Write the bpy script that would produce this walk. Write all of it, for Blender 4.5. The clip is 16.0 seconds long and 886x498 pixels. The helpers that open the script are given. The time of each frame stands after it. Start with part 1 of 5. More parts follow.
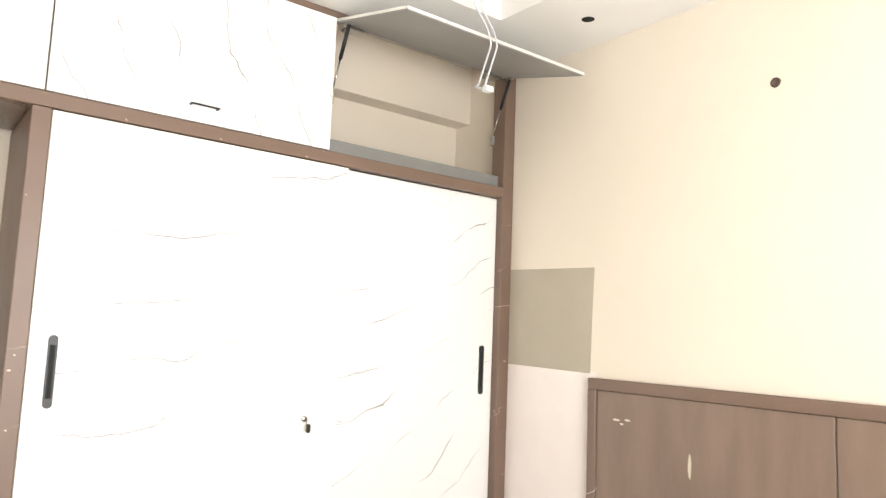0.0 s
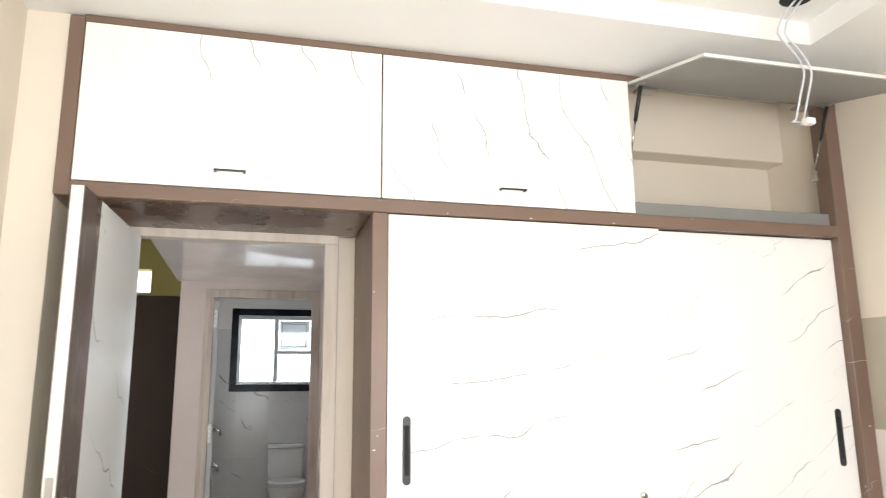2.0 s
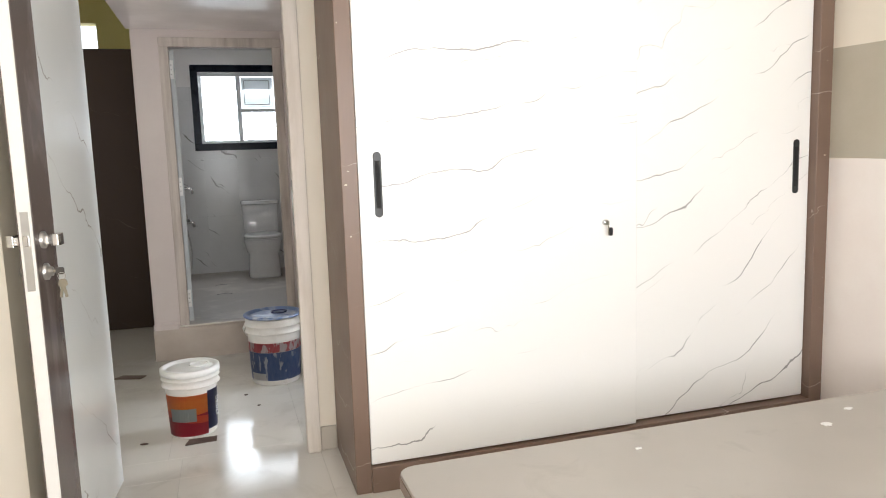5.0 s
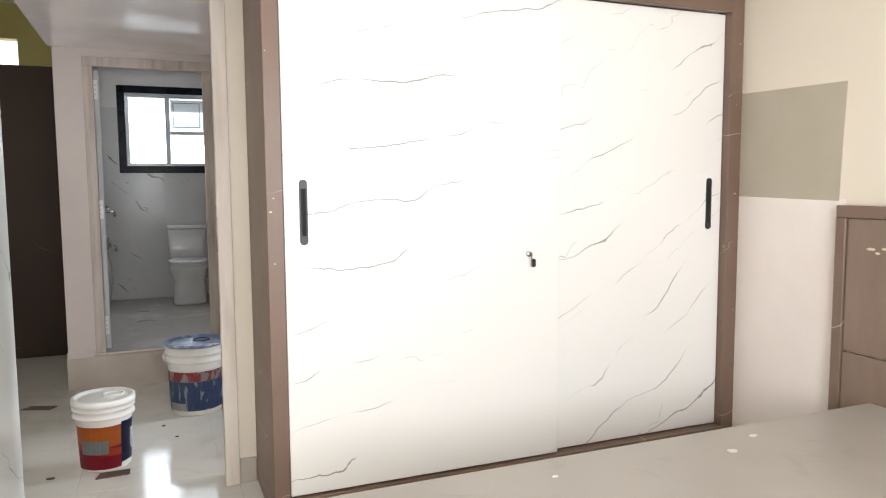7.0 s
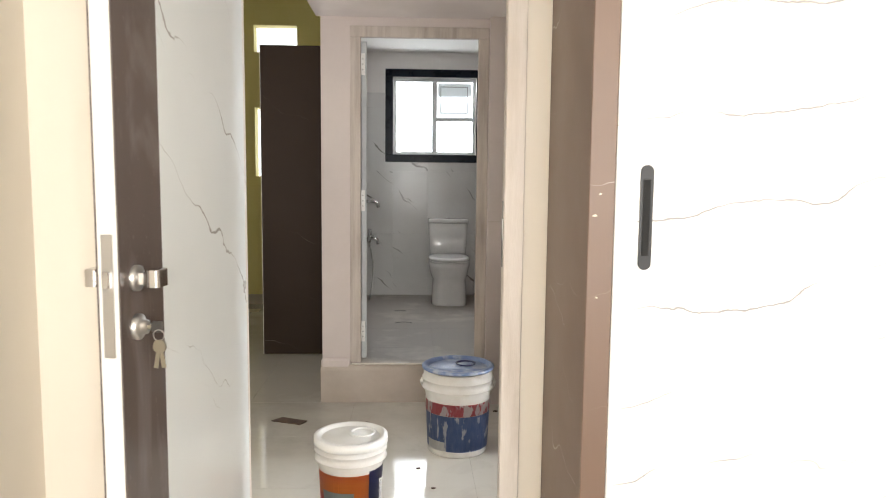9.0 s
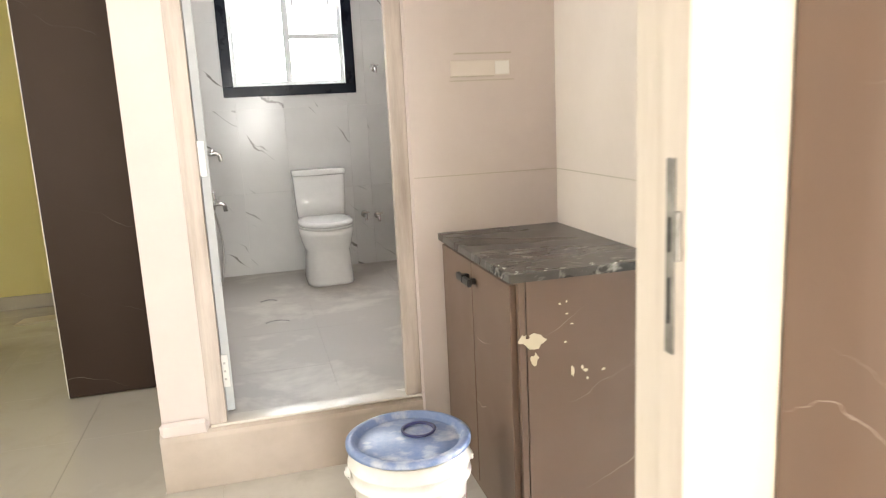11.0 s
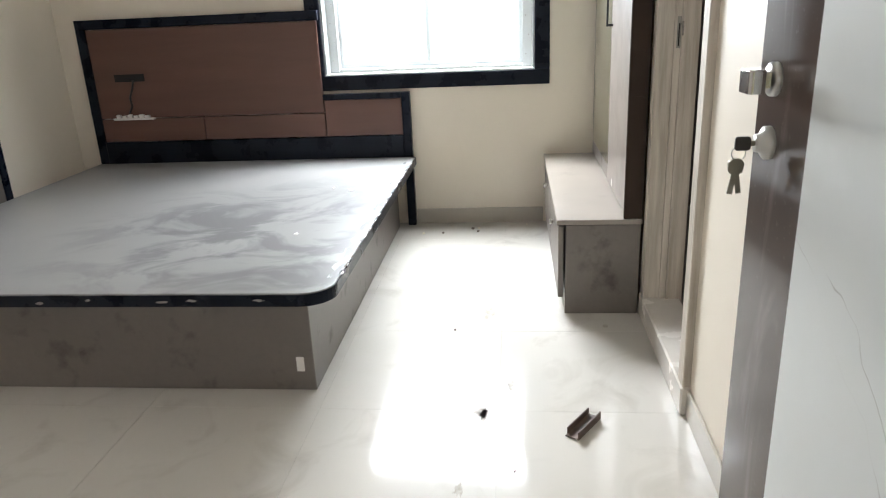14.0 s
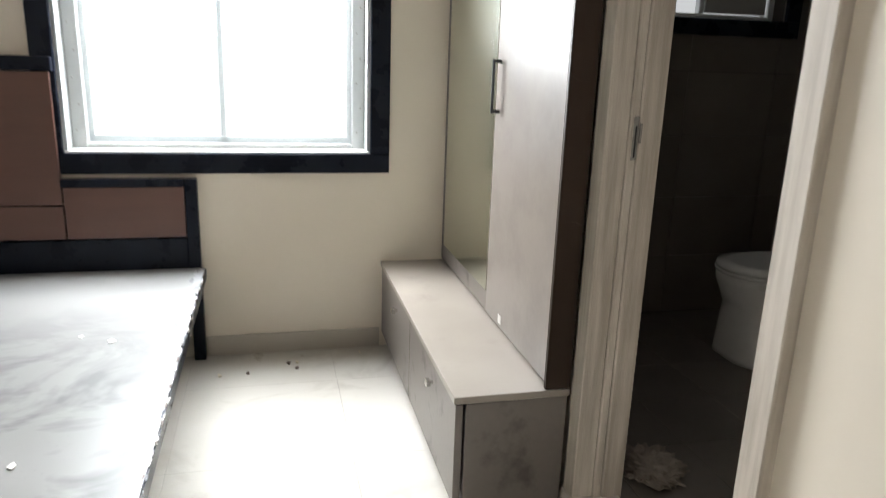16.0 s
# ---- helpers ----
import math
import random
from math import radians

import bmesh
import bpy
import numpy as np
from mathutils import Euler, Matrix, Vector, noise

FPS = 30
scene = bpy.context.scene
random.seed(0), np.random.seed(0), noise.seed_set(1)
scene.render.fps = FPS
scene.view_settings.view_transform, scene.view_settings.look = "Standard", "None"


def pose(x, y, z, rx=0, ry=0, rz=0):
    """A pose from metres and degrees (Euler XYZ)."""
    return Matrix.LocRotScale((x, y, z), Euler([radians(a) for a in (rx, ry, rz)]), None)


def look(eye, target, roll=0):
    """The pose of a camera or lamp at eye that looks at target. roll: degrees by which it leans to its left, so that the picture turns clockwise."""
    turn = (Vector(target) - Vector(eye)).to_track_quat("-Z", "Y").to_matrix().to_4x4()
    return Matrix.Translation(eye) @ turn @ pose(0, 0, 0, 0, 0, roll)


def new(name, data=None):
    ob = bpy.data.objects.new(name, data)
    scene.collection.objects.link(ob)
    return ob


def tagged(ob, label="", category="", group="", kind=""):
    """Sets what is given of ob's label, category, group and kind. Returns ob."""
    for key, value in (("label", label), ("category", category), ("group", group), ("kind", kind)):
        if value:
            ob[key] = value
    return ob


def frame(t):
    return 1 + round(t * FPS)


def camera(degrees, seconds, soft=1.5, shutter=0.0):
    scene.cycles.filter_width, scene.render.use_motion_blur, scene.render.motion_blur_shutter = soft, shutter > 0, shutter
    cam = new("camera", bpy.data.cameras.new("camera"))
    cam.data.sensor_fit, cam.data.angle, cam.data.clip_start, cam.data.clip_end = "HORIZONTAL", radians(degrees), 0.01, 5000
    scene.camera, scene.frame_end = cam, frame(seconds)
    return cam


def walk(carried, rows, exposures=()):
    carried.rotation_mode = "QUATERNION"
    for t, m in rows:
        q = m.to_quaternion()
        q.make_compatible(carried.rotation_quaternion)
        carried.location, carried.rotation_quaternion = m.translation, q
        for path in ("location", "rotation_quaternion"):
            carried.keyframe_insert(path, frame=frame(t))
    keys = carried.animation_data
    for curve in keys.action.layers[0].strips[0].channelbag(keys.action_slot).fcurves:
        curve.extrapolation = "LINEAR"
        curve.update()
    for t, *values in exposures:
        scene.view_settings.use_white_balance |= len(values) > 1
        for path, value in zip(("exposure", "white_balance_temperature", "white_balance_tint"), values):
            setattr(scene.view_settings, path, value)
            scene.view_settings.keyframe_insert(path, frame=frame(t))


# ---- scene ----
cam = camera(63.8, 16.0, soft=1.0, shutter=0.3)
PATH = [
    (0, (-0.399, -2.748, 1.399), (0.826, -1.183, 1.628), 2.3),
    (0.5, (-0.411, -2.728, 1.406), (0.666, -1.069, 1.702), 0.9),
    (1, (-0.427, -2.716, 1.41), (0.424, -0.941, 1.762), 1.0),
    (1.5, (-0.452, -2.692, 1.416), (0.209, -0.845, 1.805), -0.4),
    (2, (-0.479, -2.688, 1.418), (0.018, -0.792, 1.814), -0.5),
    (2.5, (-0.488, -2.674, 1.412), (-0.089, -0.741, 1.736), -1.0),
    (3, (-0.498, -2.662, 1.382), (-0.099, -0.71, 1.547), -0.7),
    (3.5, (-0.494, -2.635, 1.342), (-0.106, -0.673, 1.328), -1.0),
    (4, (-0.499, -2.651, 1.321), (-0.062, -0.706, 1.155), -1.1),
    (4.5, (-0.485, -2.65, 1.306), (0.031, -0.735, 1.048), -1.2),
    (6.8, (-0.467, -2.721, 1.315), (0.267, -0.871, 1.121), -1.5),
    (7, (-0.45, -2.691, 1.312), (0.302, -0.846, 1.131), -0.4),
    (7.5, (-0.462, -2.544, 1.329), (0.162, -0.649, 1.185), 1.4),
    (8, (-0.486, -2.338, 1.333), (0.005, -0.399, 1.287), 0.9),
    (8.5, (-0.479, -2.057, 1.31), (-0.263, -0.071, 1.23), 0.2),
    (8.7, (-0.466, -1.899, 1.3), (-0.39, 0.095, 1.165), 0.7),
    (10.9, (-0.595, -0.223, 1.293), (-0.121, 1.688, 0.941), -2.7),
    (11, (-0.596, -0.134, 1.286), (-0.099, 1.765, 0.905), -2.8),
    (11.2, (-0.586, 0.005, 1.262), (-0.092, 1.9, 0.853), -3.3),
    (11.5, (-0.539, 0.216, 1.27), (0.051, 2.069, 0.803), -2.9),
    (11.7, (-0.533, 0.33, 1.278), (0.179, 2.14, 0.813), -2.7),
    (12, (-0.507, 0.55, 1.271), (0.488, 2.216, 0.784), -4.4),
    (12.3, (-0.42, 0.735, 1.272), (0.907, 2.15, 0.789), -5.0),
    (12.5, (-0.363, 0.815, 1.25), (1.096, 2.095, 0.767), -5.9),
    (12.7, (-0.302, 0.873, 1.243), (1.237, 2.026, 0.691), -7.0),
    (13, (-0.158, 0.932, 1.25), (1.547, 1.774, 0.629), -5.9),
    (13.5, (0.056, 1.055, 1.287), (1.931, 1.35, 0.656), -4.7),
    (14, (0.265, 1.147, 1.262), (2.146, 1.352, 0.615), -2.6),
    (14.5, (0.575, 1.114, 1.321), (2.502, 1.191, 0.792), -1.5),
    (15, (0.82, 1.134, 1.379), (2.781, 1.044, 0.995), 0.5),
    (15.5, (1.06, 1.326, 1.385), (3.011, 1.052, 1.041), 1.1),
    (16, (1.355, 1.452, 1.318), (3.229, 0.989, 0.796), 2.0),
]
walk(cam, [(t, look(eye, target, roll)) for t, eye, target, roll in PATH],
     exposures=[(0, 0.1, 6250, 10), (1.5, 0.0, 6180, 10), (3.5, -0.05, 6150, 10), (7, -0.15, 6080, 10), (8.7, 0.1, 6350, 10), (10.6, 1.2, 6650, 10), (11.2, 1.5, 6500, 10), (12.1, 1.45, 5850, 10), (12.6, 0.8, 5800, 9), (13.0, 0.06, 5950, 9), (13.4, -0.58, 6050, 8), (13.7, -0.64, 6200, 9), (14.7, -0.72, 6400, 10), (15.3, -0.9, 6450, 10), (16, -0.92, 6500, 10)])

# ---- world, sun, window light ----
world = bpy.data.worlds.new("world")
scene.world = world
world.use_nodes = True
wnt = world.node_tree
sky = wnt.nodes.new("ShaderNodeTexSky")
sky.sky_type, sky.sun_disc = "NISHITA", False
sky.sun_elevation, sky.sun_rotation = radians(48), radians(120)
wnt.links.new(sky.outputs[0], wnt.nodes["Background"].inputs[0])
wnt.nodes["Background"].inputs[1].default_value = 0.1

sun_data = bpy.data.lights.new("sun", "SUN")
sun_data.energy, sun_data.angle, sun_data.color = 2.0, radians(0.5), (1.0, 0.95, 0.87)
sun_lamp = new("sun", sun_data)
sun_lamp.matrix_world = look((0, 0, 20), (-0.65, 0.38, 20 - 0.85))


def window_light(name, eye, target, wide, high, power, color):
    """Daylight standing in a window's opening."""
    data = bpy.data.lights.new(name, "AREA")
    data.shape, data.size, data.size_y, data.energy, data.color = "RECTANGLE", wide, high, power, color
    ob = new(name, data)
    ob.matrix_world = look(eye, target)
    return ob


DAY = (0.93, 0.97, 1.0)
window_light("daylight_room_a", (0.1, -3.9, 1.45), (0.6, 0, 1.4), 2.0, 1.5, 118, (1.0, 0.97, 0.92))
window_light("daylight_bedroom", (4.645, 1.64, 1.61), (3.1, 1.72, 0.63), 1.05, 0.56, 140, DAY).data.spread = radians(138)
window_light("daylight_toilet", (-0.27, 5.33, 1.89), (-0.27, 2, 1.0), 0.8, 0.7, 10, DAY)
# Fill for hall and lobby through a side opening added out of view.
window_light("hall_fill", (-2.72, 2.2, 1.5), (0, 2.5, 2.5), 1.2, 1.3, 14, (1.0, 0.98, 0.95))
window_light("daylight_ensuite", (4.58, -0.65, 1.85), (3, -0.5, 0.6), 0.5, 0.5, 2.1, DAY)


# ---- materials ----
def nodes_of(name):
    m = bpy.data.materials.new(name)
    m.use_nodes = True
    nt = m.node_tree
    return m, nt, nt.nodes["Principled BSDF"]


def node(nt, kind, **values):
    n = nt.nodes.new(kind)
    for key, value in values.items():
        n.inputs[key].default_value = value
    return n


def math_node(nt, op, a, b=None, clamp=False):
    n = nt.nodes.new("ShaderNodeMath")
    n.operation, n.use_clamp = op, clamp
    for k, v in enumerate((a, b)):
        if v is None:
            continue
        if isinstance(v, (int, float)):
            n.inputs[k].default_value = v
        else:
            nt.links.new(v, n.inputs[k])
    return n.outputs[0]


def noise_node(nt, coord, scale, detail=3.0, rough=0.55, stretch=None, spin=None, distort=0.0):
    if stretch or spin:
        mp = nt.nodes.new("ShaderNodeMapping")
        mp.inputs["Scale"].default_value = stretch or (1, 1, 1)
        mp.inputs["Rotation"].default_value = spin or (0, 0, 0)
        nt.links.new(coord, mp.inputs["Vector"])
        coord = mp.outputs[0]
    n = node(nt, "ShaderNodeTexNoise", Scale=scale, Detail=detail, Roughness=rough, Distortion=distort)
    nt.links.new(coord, n.inputs["Vector"])
    return n.outputs["Fac"]


def ramp(nt, fac, lo, hi):
    n = nt.nodes.new("ShaderNodeMapRange")
    n.inputs["From Min"].default_value, n.inputs["From Max"].default_value = lo, hi
    nt.links.new(fac, n.inputs["Value"])
    return n.outputs["Result"]


def mix(nt, fac, a, b):
    n = nt.nodes.new("ShaderNodeMix")
    n.data_type = "RGBA"
    for sock, v in ((n.inputs["Factor"], fac), (n.inputs[6], a), (n.inputs[7], b)):
        if isinstance(v, tuple):
            sock.default_value = (*v, 1)
        elif isinstance(v, (int, float)):
            sock.default_value = v
        else:
            nt.links.new(v, sock)
    return n.outputs[2]


def ground_coords(nt):
    """Places in the world, so that a pattern runs on over joints."""
    return nt.nodes.new("ShaderNodeNewGeometry").outputs["Position"]


def coords(nt, scatter=False):
    """Object coordinates in metres; with scatter, each object gets its own part of the pattern."""
    c = nt.nodes.new("ShaderNodeTexCoord").outputs["Object"]
    if not scatter:
        return c
    info = nt.nodes.new("ShaderNodeObjectInfo")
    far = math_node(nt, "MULTIPLY", info.outputs["Random"], 37.0)
    add = nt.nodes.new("ShaderNodeVectorMath")
    add.operation = "ADD"
    nt.links.new(c, add.inputs[0])
    nt.links.new(far, add.inputs[1])
    return add.outputs[0]


def bump(nt, bsdf, height, strength, distance=0.002):
    b = nt.nodes.new("ShaderNodeBump")
    b.inputs["Strength"].default_value, b.inputs["Distance"].default_value = strength, distance
    nt.links.new(height, b.inputs["Height"])
    nt.links.new(b.outputs[0], bsdf.inputs["Normal"])


def surface(name, a, b, rough=0.6, scale=3.0, grain=60.0, metal=0.0, relief=0.15, rough_to=None, stretch=None, scatter=False, lo=0.35, hi=0.65, spec=0.5):
    """Two tones mixed by broad stains and fine grain, with relief and uneven gloss."""
    m, nt, p = nodes_of(name)
    c = coords(nt, scatter)
    broad, fine = noise_node(nt, c, scale, 4, stretch=stretch), noise_node(nt, c, grain, 3, stretch=stretch)
    fac = math_node(nt, "ADD", math_node(nt, "MULTIPLY", ramp(nt, broad, lo, hi), 0.72), math_node(nt, "MULTIPLY", fine, 0.28), True)
    nt.links.new(mix(nt, fac, a, b), p.inputs["Base Color"])
    r = nt.nodes.new("ShaderNodeMapRange")
    r.inputs["To Min"].default_value, r.inputs["To Max"].default_value = rough, rough if rough_to is None else rough_to
    nt.links.new(ramp(nt, broad, lo, hi), r.inputs["Value"])
    nt.links.new(r.outputs[0], p.inputs["Roughness"])
    p.inputs["Metallic"].default_value = metal
    p.inputs["Specular IOR Level"].default_value = spec
    if relief:
        bump(nt, p, math_node(nt, "ADD", fine, broad), relief)
    return m


def grimy(name, clean, dust, mark, rough, rough_dust, broad=1.8, spot=8.0, lo=0.60, hi=0.70, wisp=1.6, stretch=None, scatter=True, deep=0.7, wiped=None, dim_soil=None):
    """A polished surface under soft dust, with smeared marks; wiped=(place, radius): the marks keep to one smeared
    area;
    the last tuple (place, radius, colour): dimness and some dirt painted in, thinning out away from a place."""
    m, nt, p = nodes_of(name)
    c = ground_coords(nt)
    soft = ramp(nt, noise_node(nt, c, broad, 3, 0.5, stretch=stretch), 0.32, 0.70)
    marks = ramp(nt, noise_node(nt, c, spot, 4, 0.6, stretch=stretch, distort=wisp), lo, hi)
    if wiped:
        gap = nt.nodes.new("ShaderNodeVectorMath")
        gap.operation = "DISTANCE"
        nt.links.new(c, gap.inputs[0])
        gap.inputs[1].default_value = wiped[0]
        ragged = math_node(nt, "ADD", gap.outputs["Value"], math_node(nt, "MULTIPLY", noise_node(nt, c, 2.2 / wiped[1], 3), wiped[1]))
        marks = math_node(nt, "MULTIPLY", marks, ramp(nt, ragged, 1.75 * wiped[1], 1.15 * wiped[1]))
    specks = ramp(nt, noise_node(nt, c, 90, 2), 0.66, 0.74)
    col = mix(nt, math_node(nt, "MULTIPLY", specks, 0.12), mix(nt, math_node(nt, "MULTIPLY", marks, deep), mix(nt, soft, clean, dust), mark), mark)
    # Weak light and dust of the hall floor, blended into the colour by distance.
    if dim_soil:
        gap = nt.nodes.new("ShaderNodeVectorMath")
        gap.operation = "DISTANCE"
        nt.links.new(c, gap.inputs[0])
        gap.inputs[1].default_value = dim_soil[0]
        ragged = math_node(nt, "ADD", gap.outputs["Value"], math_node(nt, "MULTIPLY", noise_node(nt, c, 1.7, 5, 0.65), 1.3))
        col = mix(nt, math_node(nt, "MULTIPLY", ramp(nt, ragged, dim_soil[1] + 1.0, dim_soil[1]), 0.75), col, dim_soil[2])
    nt.links.new(col, p.inputs["Base Color"])
    total = math_node(nt, "ADD", math_node(nt, "MULTIPLY", soft, 0.6), math_node(nt, "MULTIPLY", marks, 0.12), True)
    r = nt.nodes.new("ShaderNodeMapRange")
    r.inputs["To Min"].default_value, r.inputs["To Max"].default_value = rough, rough_dust
    nt.links.new(total, r.inputs["Value"])
    nt.links.new(r.outputs[0], p.inputs["Roughness"])
    return m


def veined(name, base, tint, vein, rough, angle, pitch, width, cover, plane="xz", wobble=0.5, scatter=False, broad_amount=0.35, uneven=0.12, jagged=1.0):
    """Sheet laminate printed with thin wandering veins. angle: their slope in the sheet, pitch: metres between them."""
    m, nt, p = nodes_of(name)
    c = coords(nt, scatter)
    sep = nt.nodes.new("ShaderNodeSeparateXYZ")
    nt.links.new(c, sep.inputs[0])
    u = sep.outputs["X" if plane[0] == "x" else "Y"]
    v = sep.outputs["Z" if plane[1] == "z" else "Y"]
    ca, sa = math.cos(radians(angle)), math.sin(radians(angle))
    across = math_node(nt, "SUBTRACT", math_node(nt, "MULTIPLY", v, ca), math_node(nt, "MULTIPLY", u, sa))
    mask_total = None
    for k, (sc, step, wide) in enumerate(((1.3, pitch, width), (2.2, pitch * 1.7, width * 0.6))):
        warp = noise_node(nt, c, sc, 2.5 + k, 0.6)
        jag = math_node(nt, "ADD", math_node(nt, "MULTIPLY", noise_node(nt, c, 14.0, 3, 0.65), 0.032 * jagged), math_node(nt, "MULTIPLY", noise_node(nt, c, 4.5 + k, 2), 0.10 * jagged))
        pos = math_node(nt, "ADD", math_node(nt, "ADD", across, math_node(nt, "MULTIPLY", warp, wobble)), jag)
        lines = math_node(nt, "ABSOLUTE", math_node(nt, "SUBTRACT", math_node(nt, "FRACT", math_node(nt, "MULTIPLY", pos, 1.0 / step)), 0.5))
        thin = noise_node(nt, c, 2.3 + k, 2, 0.6)
        fade = math_node(nt, "MULTIPLY", math_node(nt, "SUBTRACT", thin, cover + 0.03 * k), 7.0, True)
        limit = math_node(nt, "MULTIPLY", fade, wide / step)
        on = math_node(nt, "MULTIPLY", math_node(nt, "DIVIDE", math_node(nt, "SUBTRACT", limit, lines), 0.5 * wide / step, True), math_node(nt, "ADD", 0.35, math_node(nt, "MULTIPLY", fade, 0.65)))
        mask_total = on if mask_total is None else math_node(nt, "MAXIMUM", mask_total, math_node(nt, "MULTIPLY", on, 0.6))
    cloud = noise_node(nt, c, 2.4, 4)
    col = mix(nt, math_node(nt, "MULTIPLY", ramp(nt, cloud, 0.4, 0.7), broad_amount), base, tint)
    nt.links.new(mix(nt, mask_total, col, vein), p.inputs["Base Color"])
    rr = nt.nodes.new("ShaderNodeMapRange")
    rr.inputs["To Min"].default_value, rr.inputs["To Max"].default_value = rough, min(1.0, rough + uneven)
    nt.links.new(noise_node(nt, c, 6, 4), rr.inputs["Value"])
    nt.links.new(rr.outputs[0], p.inputs["Roughness"])
    return m


def plain(name, color, rough=0.4, metal=0.0, spec=0.5):
    m, nt, p = nodes_of(name)
    c = coords(nt)
    n = noise_node(nt, c, 25, 3)
    nt.links.new(mix(nt, math_node(nt, "MULTIPLY", n, 0.35), color, tuple(x * 0.75 for x in color)), p.inputs["Base Color"])
    p.inputs["Roughness"].default_value, p.inputs["Metallic"].default_value = rough, metal
    p.inputs["Specular IOR Level"].default_value = spec
    return m


CREAM = surface("cream_wall_paint", (0.74, 0.665, 0.558), (0.78, 0.71, 0.602), 0.6, 1.2, 90, relief=0.05)
CREAM_B = surface("cream_grey_wall_paint", (0.75, 0.675, 0.565), (0.79, 0.722, 0.615), 0.55, 1.2, 90, relief=0.05)
PRIMER = surface("pinkish_primer", (0.79, 0.71, 0.66), (0.84, 0.78, 0.73), 0.8, 2.5, 60, relief=0.1)
PATCH = surface("bare_putty_patch", (0.42, 0.375, 0.295), (0.46, 0.415, 0.335), 0.9, 4, 60, relief=0.1)
WHITE = surface("white_ceiling_paint", (0.82, 0.80, 0.77), (0.86, 0.845, 0.82), 0.8, 1.0, 80, relief=0.04)
PUTTY = surface("pink_putty_wall", (0.63, 0.565, 0.515), (0.71, 0.65, 0.60), 0.75, 1.6, 45, relief=0.15)
PIER = surface("mauve_primer_wall", (0.54, 0.47, 0.45), (0.62, 0.55, 0.525), 0.8, 1.4, 45, relief=0.12)
STEP = surface("grimy_putty_step", (0.42, 0.355, 0.305), (0.54, 0.47, 0.415), 0.75, 3.0, 45, relief=0.25)
SILL = surface("pale_polished_threshold_stone", (0.60, 0.555, 0.50), (0.70, 0.655, 0.60), 0.12, 5.0, 60, relief=0.05, rough_to=0.3)
LIP_GREY = surface("dull_grey_board_edge", (0.20, 0.198, 0.19), (0.235, 0.232, 0.222), 0.5, 3, 80, relief=0.03)
SOFFIT = surface("glossy_grey_soffit_paint", (0.74, 0.675, 0.665), (0.82, 0.76, 0.75), 0.08, 2.2, 9, relief=0.16, rough_to=0.24)
YELLOW = surface("mustard_wall_paint", (0.66, 0.585, 0.23), (0.71, 0.64, 0.29), 0.7, 1.2, 60, relief=0.08)
PALE_YELLOW = surface("pale_yellow_wall_paint", (0.74, 0.68, 0.36), (0.78, 0.73, 0.44), 0.7, 1.2, 60, relief=0.08)
BROWN = veined("brown_marbled_laminate", (0.176, 0.115, 0.083), (0.216, 0.148, 0.112), (0.46, 0.40, 0.35), 0.36, 12, 0.24, 0.0022, 0.47)
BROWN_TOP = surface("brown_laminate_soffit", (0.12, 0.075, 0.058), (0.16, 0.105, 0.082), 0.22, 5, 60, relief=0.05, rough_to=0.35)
COUNTER_BROWN = veined("counter_brown_laminate", (0.142, 0.092, 0.067), (0.175, 0.117, 0.088), (0.44, 0.38, 0.32), 0.38, 28, 0.22, 0.0022, 0.45, wobble=0.22, jagged=0.45, broad_amount=0.6)
DARK = veined("espresso_laminate", (0.030, 0.0178, 0.0118), (0.039, 0.0238, 0.0165), (0.11, 0.09, 0.075), 0.5, 25, 0.4, 0.002, 0.48)
DARK.node_tree.nodes["Principled BSDF"].inputs["Specular IOR Level"].default_value = 0.2
STRIPE = grimy("dark_stripe_laminate", (0.098, 0.076, 0.067), (0.135, 0.107, 0.096), (0.36, 0.32, 0.29), 0.09, 0.24, 2.2, 7.0, 0.56, 0.80, 0.7, (1, 1, 0.3), False, 0.45)
MARBLE = veined("white_marbled_laminate", (0.86, 0.845, 0.82), (0.83, 0.80, 0.76), (0.34, 0.335, 0.325), 0.22, 29, 0.18, 0.0030, 0.425, broad_amount=0.04, uneven=0.03, wobble=0.42, jagged=0.8)
MARBLE_FLAT = veined("white_marbled_sheet_with_level_veins", (0.86, 0.845, 0.82), (0.83, 0.80, 0.76), (0.36, 0.355, 0.345), 0.22, 11, 0.21, 0.0024, 0.46, broad_amount=0.04, uneven=0.03, wobble=0.30, jagged=0.7)
MARBLE_UP = veined("white_marbled_loft_laminate", (0.86, 0.845, 0.82), (0.83, 0.80, 0.77), (0.34, 0.335, 0.325), 0.22, -70, 0.20, 0.0024, 0.43, wobble=0.35, broad_amount=0.04, uneven=0.03)
MARBLE_DOOR = veined("white_marbled_door_laminate", (0.83, 0.865, 0.87), (0.75, 0.79, 0.795), (0.37, 0.36, 0.34), 0.13, 38, 0.30, 0.0034, 0.43, plane="xz", jagged=1.3)
GREY_BOARD = surface("grey_board", (0.30, 0.295, 0.28), (0.34, 0.335, 0.32), 0.5, 3, 80, relief=0.03)
SHELF_GREY = surface("grey_shelf_board", (0.30, 0.275, 0.255), (0.35, 0.325, 0.30), 0.45, 3, 80, relief=0.03)
EDGE = plain("white_edge_band", (0.78, 0.76, 0.72), 0.4)
BLACK_METAL = plain("black_powder_metal", (0.018, 0.018, 0.02), 0.38)
CHROME = plain("brushed_chrome", (0.62, 0.61, 0.59), 0.2, 1.0)
STEEL = plain("satin_steel", (0.5, 0.49, 0.47), 0.34, 1.0)
BRASS = plain("dull_key_brass", (0.30, 0.275, 0.22), 0.35, 1.0)
